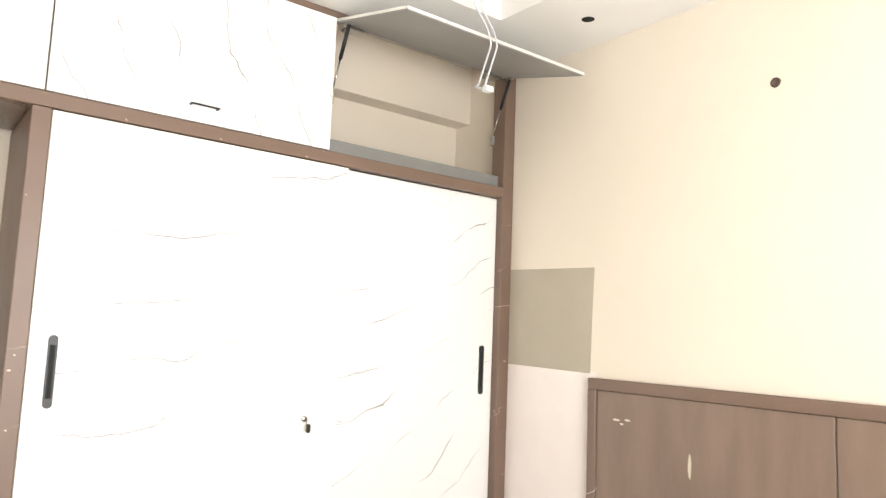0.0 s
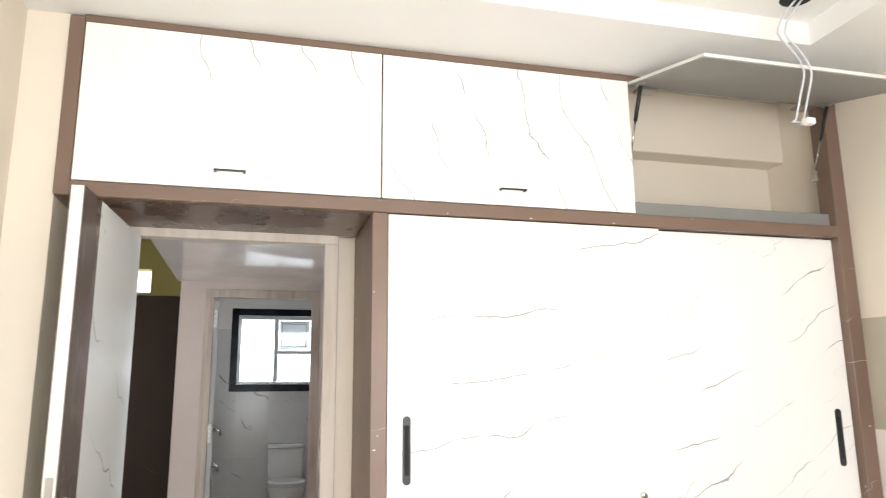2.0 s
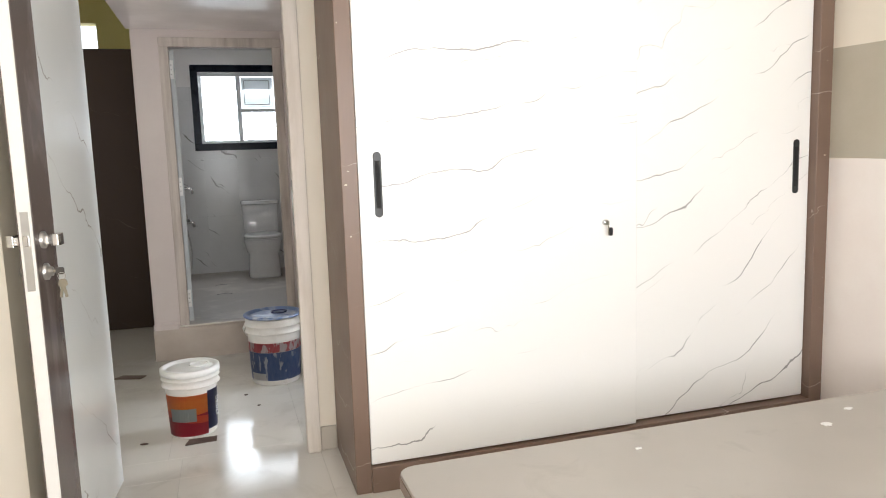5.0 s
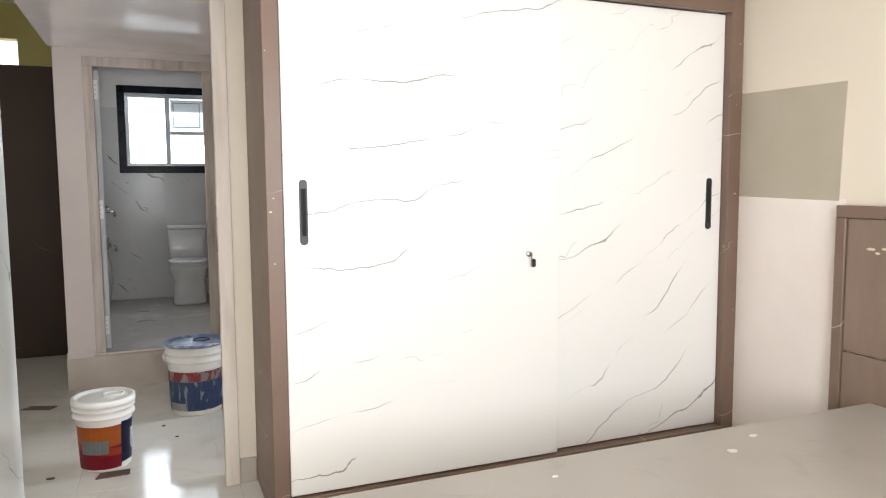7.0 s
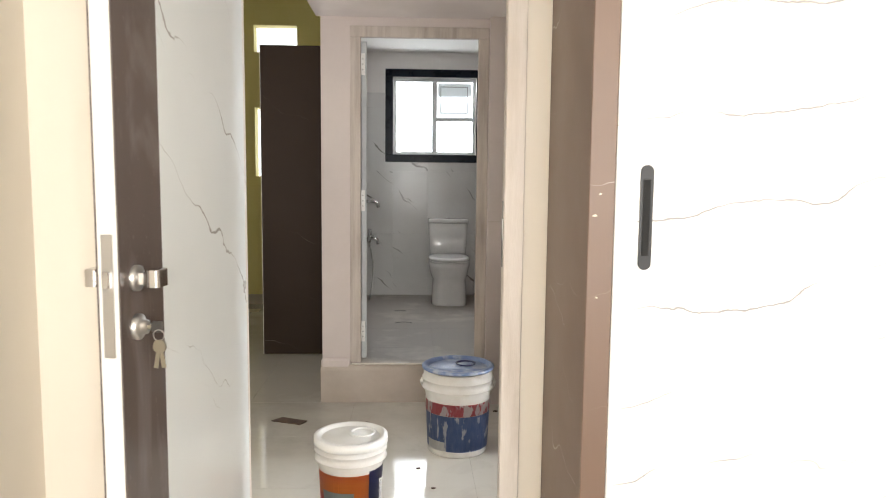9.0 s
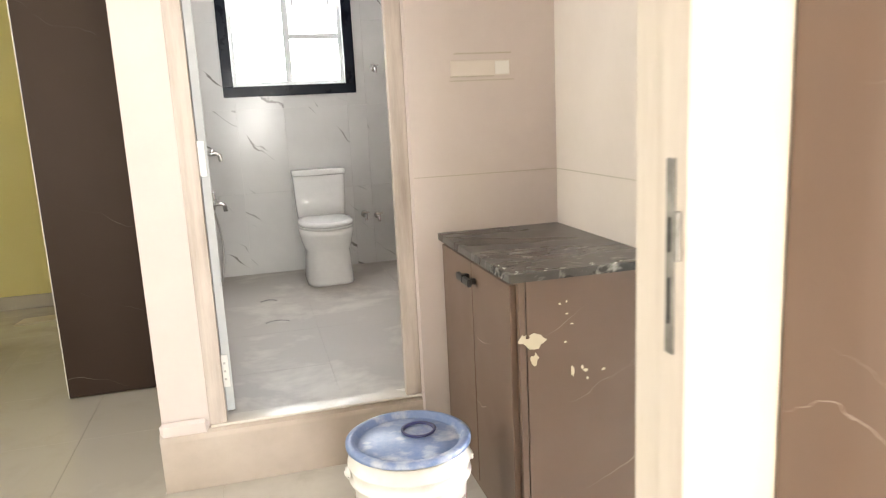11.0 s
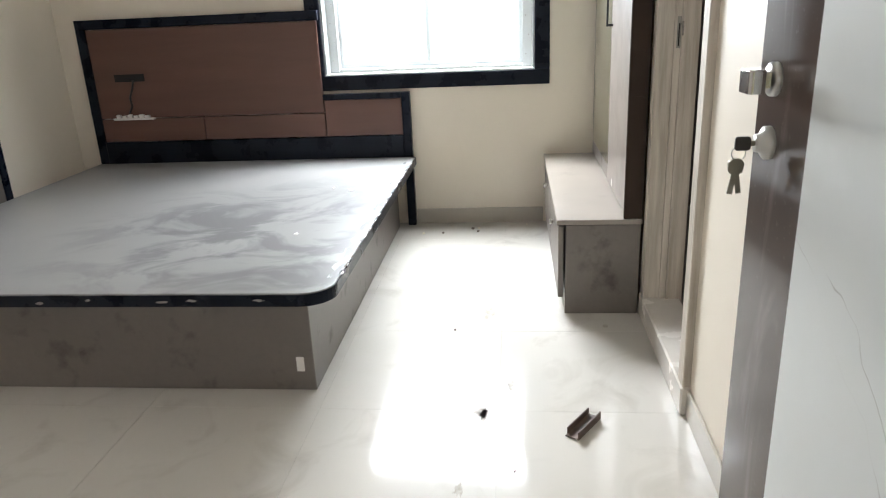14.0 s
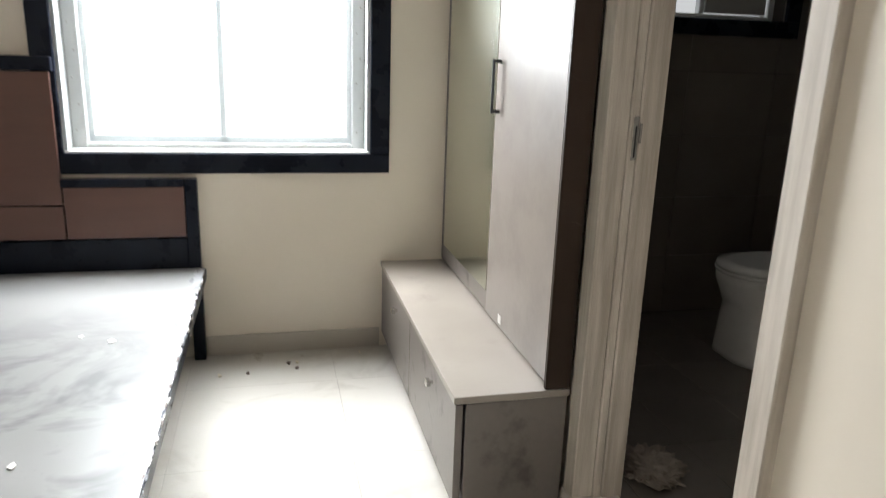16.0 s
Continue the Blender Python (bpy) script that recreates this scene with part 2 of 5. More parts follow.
FILM = surface("wrinkled_protective_film", (0.30, 0.305, 0.31), (0.46, 0.465, 0.47), 0.16, 14, 70, relief=0.7, rough_to=0.4, stretch=(0.5, 2, 1))
SMEAR = surface("dried_mud_smear", (0.34, 0.30, 0.25), (0.52, 0.48, 0.42), 0.7, 60, 200, relief=0.2)
KEY_DARK = plain("dark_key_head", (0.05, 0.045, 0.04), 0.35)
BLACK_TRIM = surface("black_polished_granite", (0.004, 0.006, 0.012), (0.008, 0.011, 0.020), 0.24, 9, 160, relief=0.02, rough_to=0.34, spec=0.14)
RED_BROWN = surface("red_brown_veneer", (0.100, 0.046, 0.034), (0.135, 0.064, 0.046), 0.32, 3, 90, relief=0.04, rough_to=0.45, stretch=(1, 0.35, 3))
TAUPE = surface("taupe_headboard_veneer", (0.175, 0.120, 0.088), (0.26, 0.188, 0.142), 0.4, 3, 70, relief=0.04, stretch=(1.5, 3, 0.7), lo=0.3, hi=0.72)
BED_SIDE = surface("grey_brown_laminate", (0.180, 0.158, 0.140), (0.075, 0.064, 0.056), 0.36, 8, 50, relief=0.03, lo=0.58, hi=0.72, rough_to=0.42)
DUSTY_TOP = grimy("dusty_grey_board", (0.25, 0.248, 0.243), (0.32, 0.317, 0.31), (0.10, 0.10, 0.104), 0.30, 0.40, 1.2, 2.8, 0.44, 0.56, 1.0, (1.2, 0.8, 1), False, 0.72, ((2.95, 2.15, 0.42), 0.75))
BED_A_TOP = grimy("dusty_beige_board", (0.36, 0.33, 0.295), (0.42, 0.39, 0.35), (0.30, 0.27, 0.24), 0.36, 0.45, 2.0, 5.0, 0.58, 0.8, 0.8, None, False)
BENCH_TOP = grimy("dusty_taupe_board", (0.26, 0.226, 0.195), (0.33, 0.292, 0.255), (0.22, 0.19, 0.165), 0.30, 0.36, 2.0, 5.0, 0.55, 0.8, 0.6, None, False)
CAB = surface("pale_taupe_gloss_laminate", (0.245, 0.213, 0.190), (0.15, 0.129, 0.114), 0.28, 5, 50, relief=0.02, lo=0.42, hi=0.85, rough_to=0.36)
FRAME = surface("bare_primed_door_wood", (0.44, 0.37, 0.30), (0.65, 0.585, 0.52), 0.62, 2.0, 40, relief=0.3, stretch=(7, 7, 0.8), lo=0.26, hi=0.55)
FRAME_T = surface("stained_toilet_frame_wood", (0.30, 0.245, 0.21), (0.56, 0.495, 0.45), 0.65, 2.0, 40, relief=0.25, stretch=(9, 9, 0.9), lo=0.30, hi=0.60)
FRAME_GREY = surface("weathered_frame_wood", (0.34, 0.29, 0.235), (0.60, 0.545, 0.475), 0.65, 2.2, 40, relief=0.3, stretch=(14, 14, 1))
# The last tuple paints the poorly lit, dusty hall end darker.
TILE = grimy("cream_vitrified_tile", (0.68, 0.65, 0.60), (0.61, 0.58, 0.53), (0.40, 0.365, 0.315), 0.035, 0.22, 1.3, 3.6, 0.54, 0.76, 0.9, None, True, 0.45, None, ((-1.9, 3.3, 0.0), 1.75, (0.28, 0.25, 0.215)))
GROUT = plain("beige_grout", (0.62, 0.585, 0.535), 0.5)
SKIRT = surface("beige_skirting_tile", (0.50, 0.455, 0.39), (0.45, 0.41, 0.35), 0.3, 3, 40, relief=0.0)
DUST_FLOOR = grimy("dusty_toilet_floor_tile", (0.37, 0.335, 0.30), (0.45, 0.41, 0.37), (0.60, 0.56, 0.50), 0.4, 0.8, 1.6, 2.4, 0.52, 0.66, 0.25)
WALL_TILE = veined("white_marbled_wall_tile", (0.69, 0.685, 0.67), (0.58, 0.575, 0.56), (0.23, 0.22, 0.205), 0.07, -38, 0.26, 0.011, 0.50, scatter=True, wobble=0.3, broad_amount=0.6)
WALL_TILE.node_tree.nodes["Principled BSDF"].inputs["Specular IOR Level"].default_value = 0.16
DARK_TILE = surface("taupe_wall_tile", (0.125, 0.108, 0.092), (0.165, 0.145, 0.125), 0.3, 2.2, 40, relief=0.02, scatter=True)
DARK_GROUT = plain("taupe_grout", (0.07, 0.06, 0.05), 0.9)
CERAMIC = plain("white_glazed_ceramic", (0.80, 0.79, 0.77), 0.08)
GRANITE = grimy("dusty_dark_granite", (0.022, 0.020, 0.019), (0.105, 0.096, 0.088), (0.52, 0.50, 0.46), 0.22, 0.45, 4.5, 11.0, 0.53, 0.66, 0.9, (1.0, 1.8, 1), False, 0.6, ((0.2, 1.66, 0.85), 0.28))
PLASTIC_W = plain("white_plastic", (0.78, 0.765, 0.74), 0.35)
PLASTIC_G = plain("grey_plastic_cable", (0.62, 0.63, 0.66), 0.4)
CHIP = plain("chipped_pale_board", (0.66, 0.60, 0.47), 0.8)
SCRAP = plain("rusty_offcut", (0.10, 0.065, 0.05), 0.6)
BLUE_LID = surface("paint_smeared_blue_lid", (0.085, 0.15, 0.34), (0.60, 0.61, 0.62), 0.35, 11, 60, relief=0.15, lo=0.50, hi=0.70)
BUCKET_W = surface("paint_splashed_white_plastic", (0.74, 0.72, 0.69), (0.62, 0.58, 0.53), 0.4, 9, 50, relief=0.1)
LABEL_BLUE = surface("blue_label_with_paint_drips", (0.02, 0.085, 0.30), (0.70, 0.70, 0.70), 0.4, 22, 60, relief=0.05, lo=0.58, hi=0.61, stretch=(1.2, 1.2, 0.32))
LABEL_RED = surface("red_label_with_paint_drips", (0.55, 0.03, 0.05), (0.74, 0.70, 0.68), 0.4, 20, 60, relief=0.05, lo=0.50, hi=0.53, stretch=(1.2, 1.2, 0.5))
LABEL_ORANGE = surface("orange_label", (0.82, 0.26, 0.05), (0.74, 0.10, 0.05), 0.35, 6, 30, relief=0.0, stretch=(0.5, 0.5, 1.4))
LABEL_CRIMSON = surface("crimson_label", (0.36, 0.015, 0.04), (0.50, 0.03, 0.05), 0.35, 4, 30, relief=0.0)
LABEL_BRIGHT = surface("bright_red_label", (0.70, 0.07, 0.05), (0.76, 0.12, 0.05), 0.35, 4, 30, relief=0.0)
LABEL_NAVY = plain("navy_label", (0.022, 0.025, 0.10), 0.35)
LABEL_GREY = plain("grey_label_panel", (0.42, 0.46, 0.45), 0.4)
CLOTH = surface("grey_floor_cloth", (0.30, 0.26, 0.22), (0.20, 0.17, 0.145), 0.95, 14, 200, relief=0.5)
DARKNESS = plain("dark_cutout", (0.02, 0.02, 0.02), 0.9)
WORN_STEEL = surface("worn_lock_steel", (0.16, 0.15, 0.135), (0.36, 0.345, 0.32), 0.45, 30, 120, metal=0.7, relief=0.1)
ALU = plain("white_aluminium_section", (0.66, 0.68, 0.68), 0.35)

SASH = plain("milky_plastic_sash", (0.80, 0.83, 0.84), 0.4)
REVEAL = surface("dusty_window_reveal", (0.46, 0.48, 0.485), (0.56, 0.58, 0.585), 0.7, 6, 50, relief=0.1)
_nt = SASH.node_tree
_tr, _mx = _nt.nodes.new("ShaderNodeBsdfTranslucent"), _nt.nodes.new("ShaderNodeMixShader")
_tr.inputs["Color"].default_value, _mx.inputs[0].default_value = (0.92, 0.95, 0.95, 1), 0.35
_nt.links.new(_nt.nodes["Principled BSDF"].outputs[0], _mx.inputs[1])
_nt.links.new(_tr.outputs[0], _mx.inputs[2])
_nt.links.new(_mx.outputs[0], _nt.nodes["Material Output"].inputs["Surface"])

mirror_mat, _nt, _p = nodes_of("film_covered_mirror")
_p.inputs["Base Color"].default_value, _p.inputs["Metallic"].default_value, _p.inputs["Roughness"].default_value = (0.62, 0.64, 0.56, 1), 1.0, 0.16
glass_mat, _nt, _p = nodes_of("window_glass")
_p.inputs["Base Color"].default_value, _p.inputs["Roughness"].default_value = (0.95, 0.97, 0.97, 1), 0.03
_p.inputs["Transmission Weight"].default_value, _p.inputs["IOR"].default_value = 1.0, 1.1


def backdrop_mat(name, color, power):
    m, nt, p = nodes_of(name)
    n = noise_node(nt, coords(nt), 0.8, 2)
    p.inputs["Base Color"].default_value = (0, 0, 0, 1)
    nt.links.new(mix(nt, n, color, tuple(x * 0.93 for x in color)), p.inputs["Emission Color"])
    p.inputs["Emission Strength"].default_value = power
    return m


HAZE = backdrop_mat("bright_overcast_sky", (0.96, 0.985, 1.0), 2.4)
HAZE_DIM = backdrop_mat("shaded_light_well", (0.96, 0.985, 1.0), 1.2)


# ---- shaping helpers ----
def box(bm, x0, x1, y0, y1, z0, z1, bev=0.0, seg=1):
    vs = [bm.verts.new((x, y, z)) for x in (x0, x1) for y in (y0, y1) for z in (z0, z1)]
    fs = [bm.faces.new([vs[i] for i in f]) for f in ((0, 1, 3, 2), (4, 6, 7, 5), (0, 4, 5, 1), (2, 3, 7, 6), (0, 2, 6, 4), (1, 5, 7, 3))]
    if bev:
        edges = list({e for f in fs for e in f.edges})
        bmesh.ops.bevel(bm, geom=edges, offset=bev, segments=seg, affect="EDGES", profile=0.6)
    return bm


def boxes(*rows, bev=0.0, seg=1):
    bm = bmesh.new()
    for r in rows:
        box(bm, *r, bev=bev, seg=seg)
    return bm


def prism(points, z0, z1, bm=None, bev=0.0):
    bm = bm or bmesh.new()
    lo = [bm.verts.new((x, y, z0)) for x, y in points]
    hi = [bm.verts.new((x, y, z1)) for x, y in points]
    n = len(points)
    fs = [bm.faces.new(lo[::-1]), bm.faces.new(hi)]
    fs += [bm.faces.new((lo[i], lo[(i + 1) % n], hi[(i + 1) % n], hi[i])) for i in range(n)]
    bmesh.ops.recalc_face_normals(bm, faces=fs)
    if bev:
        bmesh.ops.bevel(bm, geom=list(fs[1].edges), offset=bev, segments=2, affect="EDGES", profile=0.6)
    return bm


def rounded(x0, x1, y0, y1, r, corners="0123", seg=8):
    """A rectangle's outline, some corners rounded (0: x0 y0, then anticlockwise)."""
    out = []
    for k, (x, y, a) in enumerate(((x0, y0, 180), (x1, y0, 270), (x1, y1, 0), (x0, y1, 90))):
        if str(k) not in corners:
            out.append((x, y))
            continue
        cx, cy = x + (r if x == x0 else -r), y + (r if y == y0 else -r)
        out += [(cx + r * math.cos(radians(a + 90 * i / seg)), cy + r * math.sin(radians(a + 90 * i / seg))) for i in range(seg + 1)]
    return out


def lathe(profile, seg=40, bm=None, center=(0, 0, 0), smooth=True):
    bm = bm or bmesh.new()
    rings = []
    for r, z in profile:
        if r < 1e-5:
            rings.append([bm.verts.new((center[0], center[1], center[2] + z))])
        else:
            rings.append([bm.verts.new((center[0] + r * math.cos(2 * math.pi * i / seg), center[1] + r * math.sin(2 * math.pi * i / seg), center[2] + z)) for i in range(seg)])
    for a, b in zip(rings, rings[1:]):
        for i in range(seg):
            j = (i + 1) % seg
            vs = [a[i % len(a)], a[j % len(a)], b[j % len(b)], b[i % len(b)]]
            vs = list(dict.fromkeys(vs))
            if len(vs) > 2:
                bm.faces.new(vs).smooth = smooth
    bmesh.ops.recalc_face_normals(bm, faces=bm.faces[:])
    return bm


def tube(points, r, seg=8, bm=None):
    bm = bm or bmesh.new()
    pts = [Vector(p) for p in points]
    rings = []
    side = None
    for i, p in enumerate(pts):
        d = (pts[min(i + 1, len(pts) - 1)] - pts[max(i - 1, 0)]).normalized()
        if side is None:
            side = d.orthogonal().normalized()
        side = (side - d * side.dot(d)).normalized()
        other = d.cross(side)
        rings.append([bm.verts.new(p + r * (math.cos(2 * math.pi * k / seg) * side + math.sin(2 * math.pi * k / seg) * other)) for k in range(seg)])
    for a, b in zip(rings, rings[1:]):
        for k in range(seg):
            bm.faces.new((a[k], a[(k + 1) % seg], b[(k + 1) % seg], b[k])).smooth = True
    bm.faces.new(rings[0][::-1])
    bm.faces.new(rings[-1])
    bmesh.ops.recalc_face_normals(bm, faces=bm.faces[:])
    return bm


def loft(sections, bm=None, cap=True):
    """Closed rings of points, joined one to the next."""
    bm = bm or bmesh.new()
    rings = [[bm.verts.new(p) for p in s] for s in sections]
    n = len(rings[0])
    for a, b in zip(rings, rings[1:]):
        for i in range(n):
            bm.faces.new((a[i], a[(i + 1) % n], b[(i + 1) % n], b[i])).smooth = True
    if cap:
        bm.faces.new(rings[0][::-1])
        bm.faces.new(rings[-1])
    bmesh.ops.recalc_face_normals(bm, faces=bm.faces[:])
    return bm


def blob(points, thick=0.001, seed=1, rough=0.25, n=14):
    """The outline of a ragged chip about an ellipse: (cx, cy, rx, ry)."""
    cx, cy, rx, ry = points
    rnd = random.Random(seed)
    return [(cx + rx * (1 + rnd.uniform(-rough, rough)) * math.cos(2 * math.pi * i / n), cy + ry * (1 + rnd.uniform(-rough, rough)) * math.sin(2 * math.pi * i / n)) for i in range(n)]


PLACES = {}


def thing(name, m=None, label="", category="", group="", kind=""):
    """An Empty at the base of a thing, which parents its parts."""
    ob = new(name)
    ob.empty_display_size = 0.1
    m = m if m is not None else Matrix()
    ob.matrix_world = m
    PLACES[ob.name] = m
    return tagged(ob, label, category, group, kind)


def solid(name, bm, material, m=None):
    mesh = bpy.data.meshes.new(name)
    bm.to_mesh(mesh)
    bm.free()
    mesh.materials.append(material)
    ob = new(name, mesh)
    if m is not None:
        ob.matrix_world = m
        PLACES[ob.name] = m
    return ob


def part(name, bm, material, parent, label="", local=False):
    """One mesh under a thing or a part. Points are in the world, or with local=True in the thing's own axes."""
    top = parent
    while top.parent:
        top = top.parent
    if not local and top.name in PLACES:
        bm.transform(PLACES[top.name].inverted())
    ob = solid(name, bm, material)
    ob.parent = parent
    if label:
        ob["label"] = label
    return ob


def structure(name, bm, material, label, category="wall"):
    return tagged(solid(name, bm, material), label, category, kind="structure")


def at(x, y, z=0.0, rz=0.0):
    return pose(x, y, z, 0, 0, rz)


MESHES = {}


def tiles(parent, axis, u0, u1, v0, v1, level, thick, size_u, size_v, gap, material, u_start=None, v_start=None):
    """Separate tiles over a rectangle: axis 'z' lies flat (u=x, v=y), 'x' stands on x=level (u=y, v=z), 'y' on y=level (u=x, v=z)."""
    u_start, v_start = u0 if u_start is None else u_start, v0 if v_start is None else v_start
    made = []
    for i in range(int((u1 - u_start) / size_u) + 1):
        for j in range(int((v1 - v_start) / size_v) + 1):
            a0, a1 = max(u0, u_start + i * size_u) + gap / 2, min(u1, u_start + (i + 1) * size_u) - gap / 2
            b0, b1 = max(v0, v_start + j * size_v) + gap / 2, min(v1, v_start + (j + 1) * size_v) - gap / 2
            if a1 - a0 < 0.02 or b1 - b0 < 0.02:
                continue
            du, dv = round((a1 - a0) / 2, 4), round((b1 - b0) / 2, 4)
            key = (axis, du, dv, thick, material.name)
            if key not in MESHES:
                bm = bmesh.new()
                if axis == "z":
                    box(bm, -du, du, -dv, dv, -abs(thick), 0, 0.0008)
                elif axis == "x":
                    box(bm, min(0, thick), max(0, thick), -du, du, -dv, dv, 0.0008)
                else:
                    box(bm, -du, du, min(0, thick), max(0, thick), -dv, dv, 0.0008)
                mesh = bpy.data.meshes.new("tile")
                bm.to_mesh(mesh)
                bm.free()
                mesh.materials.append(material)
                MESHES[key] = mesh
            ob = new("tile", MESHES[key])
            cu, cv = (a0 + a1) / 2, (b0 + b1) / 2
            ob.location = {"z": (cu, cv, level), "x": (level, cu, cv), "y": (cu, level, cv)}[axis]
            ob.parent = parent
            made.append(ob)
    return made


# ---- structure ----
CEIL, CEIL_B, HALL_TOP = 2.81, 2.80, 2.95
structure("wall_a_right", boxes((2.20, 2.34, -3.95, 0.5, 0, 2.95)), CREAM, "cream painted bedroom wall beside the wardrobe")
structure("wall_a_left", boxes((-1.48, -1.34, -3.95, 0.0, 0, 2.95)), CREAM, "cream painted bedroom wall beside the door")
structure("wall_a_front", boxes((-1.48, -1.192, 0.0, 0.5, 0, 2.95)), CREAM, "narrow cream wall strip next to the wardrobe")
structure("wall_a_back", boxes((-1.34, -0.9, -3.95, -3.8, 0, 2.95), (1.1, 2.2, -3.95, -3.8, 0, 2.95), (-0.9, 1.1, -3.95, -3.8, 0, 0.7), (-0.9, 1.1, -3.95, -3.8, 2.2, 2.95)), CREAM, "cream wall with the bedroom window")
structure("wall_lobby_south", boxes((-2.6, -1.035, 0.5, 0.62, 0, 2.95), (-0.138, 0.64, 0.5, 0.61, 0, 2.95), (-1.035, -0.138, 0.5, 0.62, 2.135, 2.95), (-0.138, -0.062, 0.485, 0.5, 0, 2.11), (-1.192, -1.035, 0.485, 0.5, 0, 2.11)), CREAM, "cream wall around the bedroom doorway")
structure("wall_b_right", boxes((0.64, 2.29, 0.5, 0.61, 0, 2.95)), CREAM_B, "plain cream wall behind the open door")
structure("wall_ensuite_front", boxes((3.07, 4.6, 0.5, 0.61, 0, 2.95), (2.29, 3.07, 0.5, 0.61, 2.12, 2.95)), CREAM_B, "cream wall around the bathroom doorway")
structure("wall_b_door", boxes((0.50, 0.64, 1.64, 2.45, 0, 2.95), (0.50, 0.64, 0.61, 1.64, 2.14, 2.95), (0.55, 0.64, 2.45, 3.85, 0, 2.95)), PUTTY, "putty coated wall between lobby and bedroom")
structure("wall_b_far", boxes((4.44, 4.62, 0.61, 1.033, 0, 2.95), (4.44, 4.62, 2.245, 3.99, 0, 2.95), (4.44, 4.62, 1.033, 2.245, 0, 0.90), (4.44, 4.62, 1.033, 2.245, 1.95, 2.95)), CREAM_B, "cream wall with the bedroom window")
structure("wall_b_left", boxes((0.5, 4.44, 3.85, 3.99, 0, 2.95)), CREAM_B, "cream wall beside the bed")
structure("wall_toilet_front", boxes((-0.985, -0.825, 2.39, 2.45, 0.0, 2.13), (-0.05, 0.50, 2.325, 2.45, 0, 2.18), (-0.985, -0.05, 2.39, 2.45, 2.13, 2.95), (-0.05, 0.5, 2.39, 2.45, 2.18, 2.95)), PIER, "mauve primed wall around the toilet doorway")
structure("wall_hall_upper", boxes((-0.995, -0.93, 0.62, 2.45, 2.30, 3.12), (-2.6, -0.93, 0.5, 0.62, 2.95, 3.12)), PALE_YELLOW, "pale yellow wall above the lobby loft")
structure("wall_toilet_left", boxes((-0.995, -0.93, 2.45, 5.60, 0, 3.12)), PIER, "primed wall beside the toilet")
structure("wall_toilet_right", boxes((0.55, 0.64, 3.85, 5.36, 0, 2.95)), PIER, "plain toilet side wall")
structure("wall_toilet_back", boxes((-0.93, -0.665, 5.23, 5.36, 0, 2.95), (0.13, 0.55, 5.23, 5.36, 0, 2.95), (-0.665, 0.13, 5.23, 5.36, 0, 1.52), (-0.665, 0.13, 5.23, 5.36, 2.25, 2.95)), WHITE, "white painted toilet wall with a window")
# The gap in this wall is added, unseen, to let the fill in.
structure("wall_hall_left", boxes((-2.75, -2.6, 0.5, 1.55, 0, 3.12), (-2.75, -2.6, 2.85, 5.75, 0, 3.12), (-2.75, -2.6, 1.55, 2.85, 0, 0.8), (-2.75, -2.6, 1.55, 2.85, 2.2, 3.12)), PALE_YELLOW, "pale yellow hall wall")
structure("wall_hall_back", boxes((-2.6, -2.05, 5.6, 5.75, 0, 3.12), (-1.625, -0.93, 5.6, 5.75, 0, 3.12), (-2.05, -1.625, 5.6, 5.75, 0, 1.3), (-2.05, -1.625, 5.6, 5.75, 1.98, 2.52), (-2.05, -1.625, 5.6, 5.75, 2.78, 3.12)), YELLOW, "mustard yellow far wall with small openings")
structure("wall_ensuite_back", boxes((2.34, 4.45, -1.19, -1.07, 0, 2.6)), DARK_TILE, "taupe tiled bathroom wall")
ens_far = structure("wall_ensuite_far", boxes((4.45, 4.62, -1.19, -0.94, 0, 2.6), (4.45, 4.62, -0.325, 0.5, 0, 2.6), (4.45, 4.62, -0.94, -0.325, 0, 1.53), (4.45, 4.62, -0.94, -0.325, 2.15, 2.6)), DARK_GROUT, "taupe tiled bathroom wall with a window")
tray = (-0.75, 1.68, -3.0, -0.45)
structure("ceiling_a", boxes((-1.34, 2.2, 0.0, 0.5, 2.94, 2.985), (-1.34, 2.2, tray[3], 0.0, CEIL, 2.95), (-1.34, 2.2, -3.8, tray[2], CEIL, 2.95), (-1.34, tray[0], tray[2], tray[3], CEIL, 2.95), (tray[1], 2.2, tray[2], tray[3], CEIL, 2.95), (tray[0], tray[1], tray[2], tray[3], 2.91, 2.95)), WHITE, "white false ceiling with a recessed tray", "ceiling")
structure("ceiling_b", boxes((0.64, 4.44, 0.61, 3.85, CEIL_B, 2.95)), WHITE, "white bedroom ceiling", "ceiling")
structure("ceiling_hall", boxes((-2.75, -0.93, 0.5, 5.75, 3.12, 3.24)), WHITE, "white hall ceiling", "ceiling")
structure("ceiling_lobby", boxes((-1.01, 0.50, 0.62, 2.39, 2.18, 2.30)), SOFFIT, "glossy grey painted loft soffit over the lobby", "ceiling")
structure("ceiling_toilet", boxes((-0.93, 0.55, 2.45, 5.23, 2.48, 2.6)), WHITE, "white toilet ceiling", "ceiling")
structure("ceiling_ensuite", boxes((2.34, 4.45, -1.07, 0.5, 2.45, 2.6)), WHITE, "white bathroom ceiling", "ceiling")
structure("roof_slab", boxes((-1.6, 4.75, -4.1, 0.5, 2.98, 3.12), (-0.93, 4.75, 0.5, 5.9, 2.98, 3.12)), WHITE, "plain concrete roof slab", "roof")
floor_main = structure("floor", boxes((-2.75, 4.62, -3.95, 5.75, -0.12, -0.003)), GROUT, "cream polished vitrified tile floor with dust", "floor")
floor_wc = structure("floor_toilet", boxes((-0.93, 0.55, 2.45, 5.23, 0, 0.157)), DUST_FLOOR, "raised dusty toilet floor", "floor")
